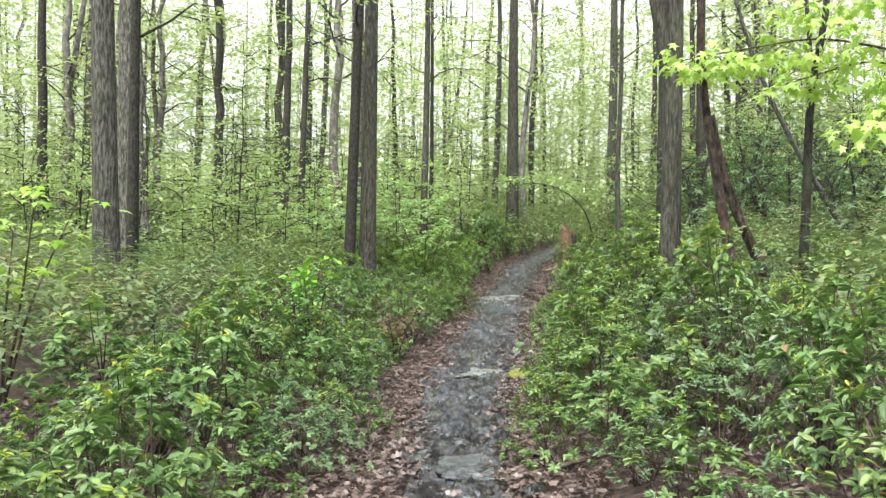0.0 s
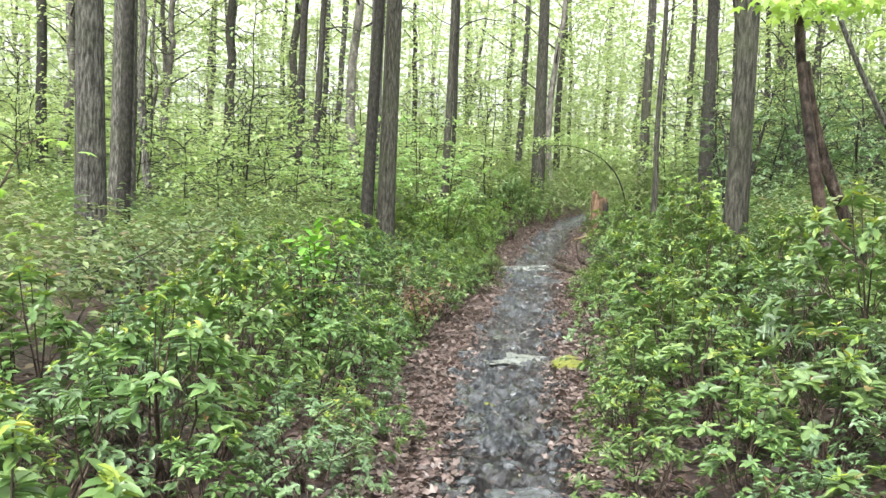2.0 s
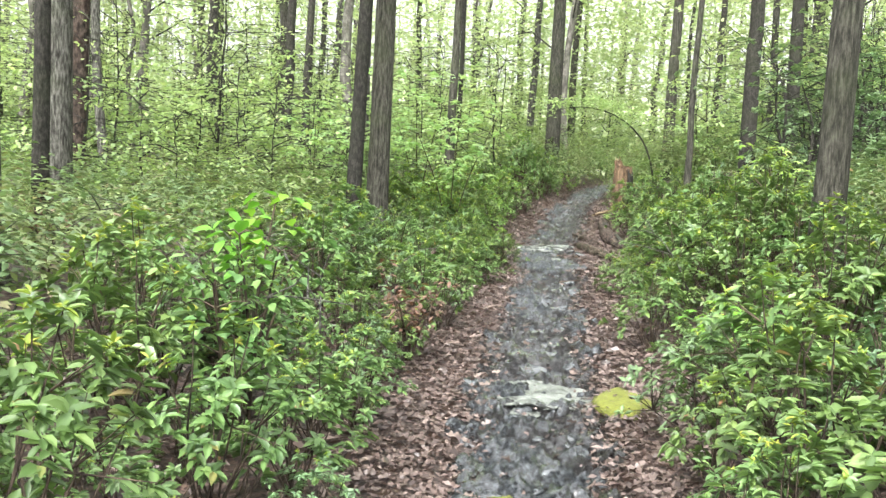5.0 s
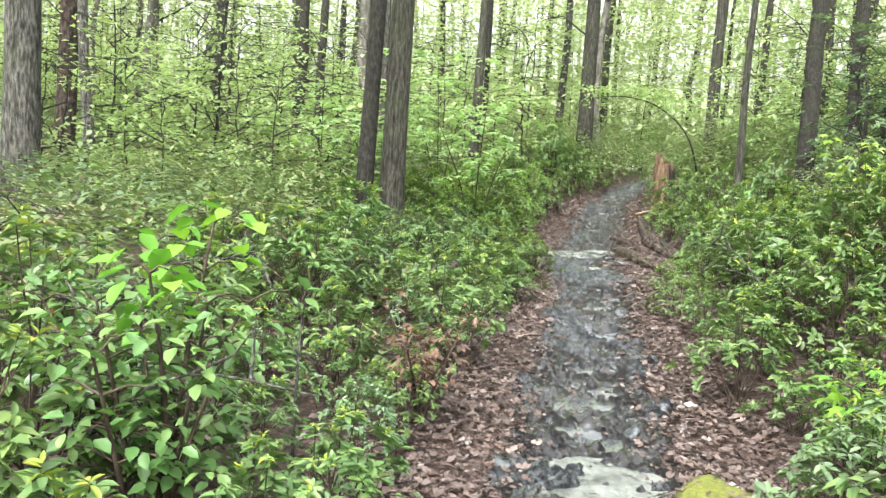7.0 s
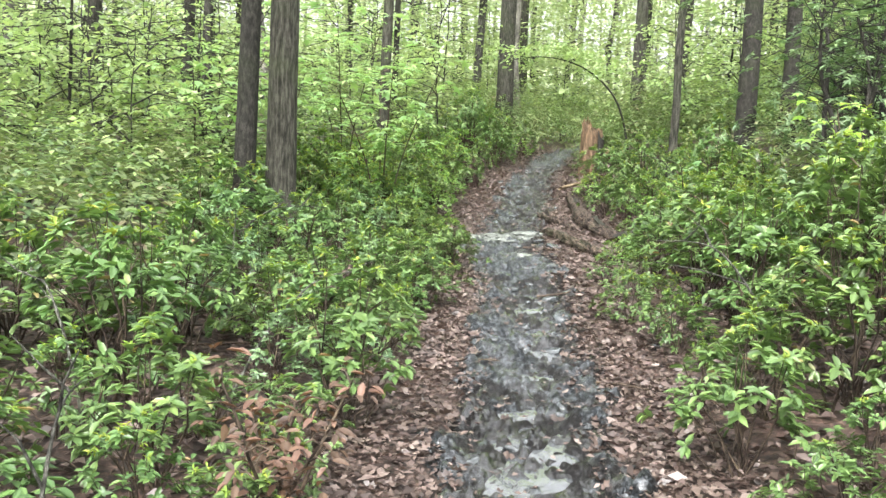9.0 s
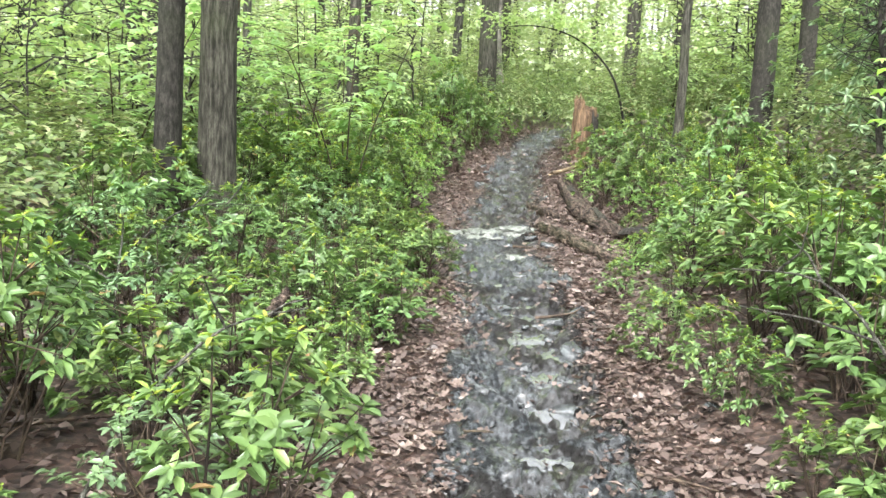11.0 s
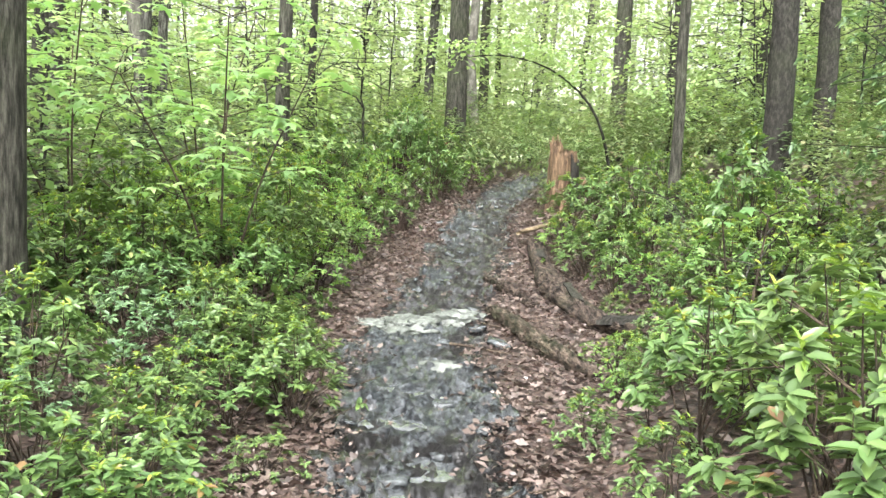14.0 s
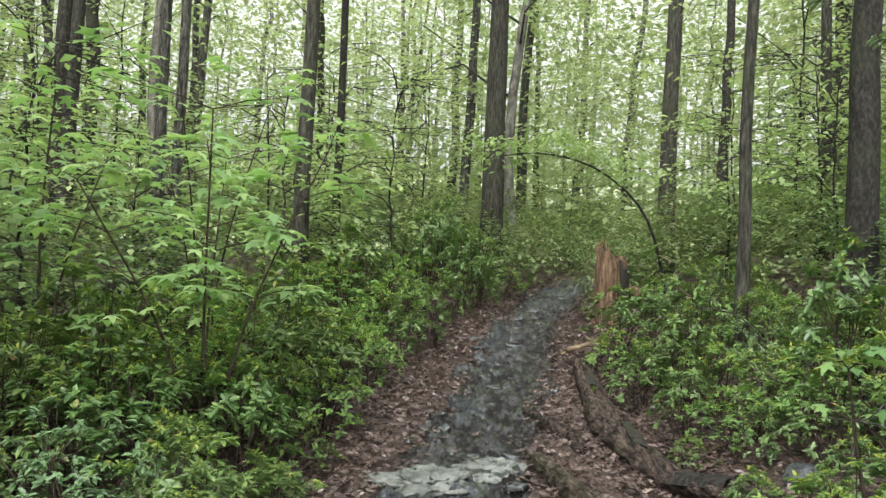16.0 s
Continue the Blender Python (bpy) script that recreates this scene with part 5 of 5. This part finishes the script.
# bare grey branches caught in the laurel
for x, y, z, ln, a in ((-2.0, 8.9, 0.72, 1.3, -20), (-2.3, 9.6, 0.8, 1.1, -55), (-3.4, 8.2, 0.7, 1.2, 70), (-1.1, 12.4, 0.55, 1.3, 55), (2.6, 8.0, 0.9, 0.9, 60), (-4.0, 11.0, 0.9, 1.2, 10), (-2.9, 22.6, 1.2, 1.5, 60), (-1.4, 13.9, 0.6, 0.8, 100), (-1.5, 14.1, 0.55, 0.7, 150), (-2.7, 10.4, 0.75, 1.2, 20), (-1.6, 11.6, 0.7, 1.0, 130), (-3.2, 12.6, 0.8, 1.3, 160), (-4.6, 9.8, 0.85, 1.2, 35), (-2.2, 12.9, 0.6, 1.1, 80), (-1.2, 10.0, 0.65, 0.9, 100), (2.2, 12.5, 0.8, 0.9, 140), (3.6, 16.8, 0.6, 1.0, 120), (3.9, 18.9, 0.7, 1.1, 40), (4.4, 20.6, 0.8, 1.0, 150), (-1.9, 14.9, 0.7, 1.2, 30), (-2.6, 13.6, 0.7, 1.1, 110)):
    c, q = math.cos(radians(a)), math.sin(radians(a))
    b = np.array([x, y, gz(x, y)])
    line = curve([b, b + (c * ln * 0.2, q * ln * 0.2, z * 0.6), b + (c * ln * 0.55, q * ln * 0.55, z + 0.08), b + (c * ln, q * ln, z + 0.05)], 14)
    pieces = [tube(line, np.linspace(0.011, 0.003, 14), 6, 0.05, 3)]
    for k in (6, 9, 11):
        e = line[k] + np.array([g.normal(0, 0.2), g.normal(0, 0.15), g.uniform(0.05, 0.25)])
        pieces.append(tube([line[k], (line[k] + e) / 2 + g.normal(0, 0.02, 3), e], [0.007, 0.005, 0.002], 5))
    tagged(new("dead_branch", joined(pieces, "dead_branch", BARK)), "bare crooked grey branch caught among laurel", "branch", "dead branches")

# the shrub with rusty dead leaves
broad_bush(78, -0.62, 10.9, 0.72, 0.32, 6, 4, 0.07, RUST_LEAF, "half-dead shrub with rusty brown withered leaves", "fold", 0.5, 5, "withered_shrub", 0.08)
broad_bush(79, -4.3, 12.2, 0.9, 0.32, 5, 4, 0.07, RUST_LEAF, "half-dead shrub with rusty brown withered leaves", "fold", 0.5, 4, "withered_shrub", 0.08)


# ---- stones and puddles ----
def rock_mesh(seed, sx, sy, sz, mat, lump=0.34):
    g = np.random.default_rng(seed)
    bm = bmesh.new()
    bmesh.ops.create_icosphere(bm, subdivisions=5 if sx > 0.2 else 2, radius=1)
    off = Vector(g.uniform(-50, 50, 3))
    for v in bm.verts:
        k = 1 + lump * noise.noise(v.co * 1.4 + off) * 1.6 + lump * 0.5 * noise.noise(v.co * 4 + off) + lump * 0.3 * noise.noise(v.co * 9 + off) + lump * 0.25 * noise.noise(v.co * 21 + off)
        c = v.co * k
        c.z = max(-0.6, min(c.z, 0.55 + 0.3 * noise.noise(c * 3.5 + off) + 0.15 * noise.noise(c * 11 + off)))
        v.co = Vector((c.x * sx, c.y * sy, c.z * sz))
    me = bpy.data.meshes.new("stone")
    bm.to_mesh(me)
    bm.free()
    me.materials.append(mat)
    me.polygons.foreach_set("use_smooth", np.ones(len(me.polygons), bool))
    return me


def put_rock(name, seed, x, y, sx, sy, sz, mat, label, turn=0, group="", up=0.0):
    ob = tagged(new(name, rock_mesh(seed, sx, sy, sz, mat)), label, "stone", group)
    ob.matrix_basis = Matrix.Translation((x, y, gz(x, y) + sz * 0.1 + up)) @ pose(0, 0, 0, 0, 0, turn)
    return ob


put_rock("flat_stone", 1, 0.36, 10.2, 0.40, 0.40, 0.075, PALE_STONE, "pale flat stone worn smooth across the trail", 10)
put_rock("mossy_stone", 2, 0.98, 10.0, 0.2, 0.4, 0.08, MOSSY, "low stone covered in yellow-green moss", -15)
put_rock("flat_stone", 3, 1.15, 19.55, 0.36, 0.3, 0.12, PALE_STONE, "pale jagged lichen stone rising from black mud", 25)
put_rock("flat_stone", 4, 1.65, 19.85, 0.26, 0.2, 0.12, PALE_STONE, "pale jagged lichen stone rising from black mud", -20)
put_rock("flat_stone", 5, 1.4, 18.4, 0.14, 0.2, 0.07, PALE_STONE, "pale wet stone set in the mud", 40)
put_rock("flat_stone", 6, 0.2, 5.7, 0.28, 0.34, 0.06, STONE, "flat grey stone in the wet trail", 0)
put_rock("mossy_stone", 7, 0.05, 8.1, 0.08, 0.09, 0.06, MOSSY, "small mossy stone in leaf litter", 0)
put_rock("boulder", 8, 6.3, 21.0, 0.3, 0.22, 0.2, STONE, "grey boulder half hidden on the bank", 0)
put_rock("boulder", 10, 3.62, 18.9, 0.17, 0.14, 0.15, STONE, "dark wet boulder among low bushes on the bank", 60)
put_rock("boulder", 9, 4.75, 20.2, 0.28, 0.22, 0.25, STONE, "grey boulder half hidden on the bank", 30)
g = np.random.default_rng(111)
ROCKS = [rock_mesh(200 + k, *q, STONE, 0.4) for k, q in enumerate(((0.06, 0.045, 0.035), (0.045, 0.04, 0.03), (0.075, 0.05, 0.035), (0.03, 0.028, 0.022), (0.09, 0.06, 0.04)))]
for k in range(180):
    y = 3.5 + 28 * (k + g.uniform(0, 1)) / 180
    x = np.interp(y, CORE_Y, CORE_X) + g.normal(0, 0.6) * np.interp(y, CORE_Y, CORE_H)
    ob = tagged(new("stone", ROCKS[k % 5]), "wet grey stone bedded in the muddy trail", "stone", "stones in the trail")
    ob.matrix_basis = Matrix.Translation((x, y, gz(x, y) + g.uniform(0.0, 0.022))) @ pose(0, 0, 0, g.normal(0, 9), g.normal(0, 9), g.uniform(0, 360)) @ Matrix.Diagonal((*[g.uniform(0.6, 1.3)] * 3, 1))


def puddle(seed, x, y, rx, ry, up, turn=0.0):
    g = np.random.default_rng(seed)
    a = np.linspace(0, 2 * math.pi, 40, endpoint=False)
    k = 1 + 0.18 * np.sin(a * 2 + g.uniform(0, 6)) + 0.12 * np.sin(a * 3 + g.uniform(0, 6)) + 0.09 * np.sin(a * 5 + g.uniform(0, 6)) + 0.05 * np.sin(a * 9)
    rings = [np.stack([np.cos(a) * rx * k * f, np.sin(a) * ry * k * f, np.full(40, -0.075 * f ** 5)], -1) for f in (0.02, 0.3, 0.5, 0.65, 0.78, 0.9, 1)]
    i, j = np.meshgrid(np.arange(6), np.arange(40), indexing="ij")
    f = np.stack([i * 40 + j, (i + 1) * 40 + j, (i + 1) * 40 + (j + 1) % 40, i * 40 + (j + 1) % 40], -1).reshape(-1, 4)
    ob = tagged(new("puddle", mesh_np("puddle", np.concatenate(rings), f, WATER)), "shallow puddle in mud reflecting the sky, base lifted for glint", "puddle", "puddles on the trail")
    ob.matrix_basis = Matrix.Translation((x, y, gz(x, y) + up - 0.02)) @ pose(0, 0, 0, 0, 0, turn)
    return ob


# water stands between the clods of mud
for k, (y, side, rx, ry, share) in enumerate(((4.9, 0.0, 0.3, 0.26, 0.5), (5.4, 0.05, 0.3, 0.3, 0.5), (5.9, 0.0, 0.28, 0.26, 0.4), (7.3, 0.1, 0.2, 0.2, 0.3), (9.0, -0.05, 0.22, 0.2, 0.3), (10.95, 0.1, 0.34, 0.28, 0.5), (11.4, -0.05, 0.36, 0.28, 0.55), (11.85, 0.0, 0.36, 0.28, 0.55), (12.3, 0.05, 0.34, 0.26, 0.5), (12.8, 0.0, 0.3, 0.26, 0.4), (13.5, -0.05, 0.26, 0.24, 0.35), (14.3, 0.05, 0.28, 0.26, 0.4), (14.75, 0.1, 0.3, 0.26, 0.5), (15.2, 0.1, 0.32, 0.26, 0.55), (15.65, 0.05, 0.32, 0.26, 0.5), (16.1, 0.0, 0.34, 0.26, 0.45), (16.6, -0.1, 0.32, 0.26, 0.4), (17.2, -0.1, 0.32, 0.26, 0.4), (17.8, 0.0, 0.34, 0.24, 0.4), (18.4, 0.05, 0.3, 0.22, 0.4), (20.5, -0.1, 0.26, 0.18, 0.4), (22.1, 0.0, 0.22, 0.14, 0.35), (24.7, 0.1, 0.28, 0.16, 0.6), (27.0, 0.0, 0.24, 0.12, 0.4))):
    x = float(np.interp(y, CORE_Y, CORE_X)) + side
    rx, ry = rx * 1.3, ry * 1.3
    inside = ((TX - x) / rx) ** 2 + ((TY - y) / ry) ** 2 < 0.9
    puddle(300 + k, x, y, rx, ry, float(np.quantile(TZ[inside], share * 0.75)) - gz(x, y) + 0.02, 40 * k)

# ---- fallen leaves ----
g = np.random.default_rng(121)
bed = []
for count, wide, size in ((15000, 0.35, 0.074),):
    y = g.uniform(2.5, 32, count)
    el, er = np.interp(y, EDGE_Y, EDGE_L) - wide, np.interp(y, EDGE_Y, EDGE_R) + wide
    x = el + (er - el) * g.uniform(0, 1, count)
    core = np.abs(x - np.interp(y, CORE_Y, CORE_X)) / np.interp(y, CORE_Y, CORE_H)
    keep = g.uniform(0, 1, count) < np.clip((core - 0.55) / 0.6, 0.07, 1)
    x, y = x[keep], y[keep]
    p = np.stack([x, y, ground_z(x, y) + g.uniform(0.008, 0.04, len(x))], -1)
    a = g.uniform(0, 2 * math.pi, len(x))
    d = np.stack([np.cos(a), np.sin(a), g.normal(0, 0.18, len(x))], -1)
    n = np.array([0, 0, 1.0]) + g.normal(0, 0.42, p.shape)
    bed.append((p, d, n, size * g.uniform(0.6, 1.3, len(x))))
p, d, n, q = (np.concatenate([z[c] for z in bed]) for c in range(4))
tagged(new("leaf_litter", mesh_np("leaf_litter", *leaves(p, d, n, q, q * 0.62, "oak"), DEAD_LEAF)), "curled brown oak leaves strewn along the trail", "leaf litter", kind="stuff")
cover = []
for count, lo, hi in ((40000, 0.045, 0.105), (40000, 0.025, 0.06)):
    y = g.uniform(3, 27, count)
    u = g.uniform(0, 1, count)
    el, er = np.interp(y, EDGE_Y, EDGE_L), np.interp(y, EDGE_Y, EDGE_R)
    if lo > 0.04:
        x = np.where(u < 0.6, er + g.uniform(-0.1, 1, count) * 3.8, el - g.uniform(-0.1, 1, count) * 3)
    else:
        x = el - 0.3 + (er - el + 0.6) * u
    core = np.abs(x - np.interp(y, CORE_Y, CORE_X)) / np.interp(y, CORE_Y, CORE_H)
    keep = g.uniform(0, 1, count) < np.clip((core - 0.55) / 0.6, 0.06, 1)
    x, y = x[keep], y[keep]
    p = np.stack([x, y, ground_z(x, y) + g.uniform(0.01, 0.045, len(x))], -1)
    a = g.uniform(0, 2 * math.pi, len(x))
    cover.append((p, np.stack([np.cos(a), np.sin(a), g.normal(0, 0.25, len(x))], -1), np.array([0, 0, 1.0]) + g.normal(0, 0.45, p.shape), g.uniform(lo, hi, len(x))))
p, d, n, q = (np.concatenate([z[c] for z in cover]) for c in range(4))
tagged(new("leaf_litter", mesh_np("leaf_litter", *leaves(p, d, n, q, q * 0.46, "kite"), DEAD_LEAF)), "brown fallen leaves covering the ground under the laurel", "leaf litter", kind="stuff")
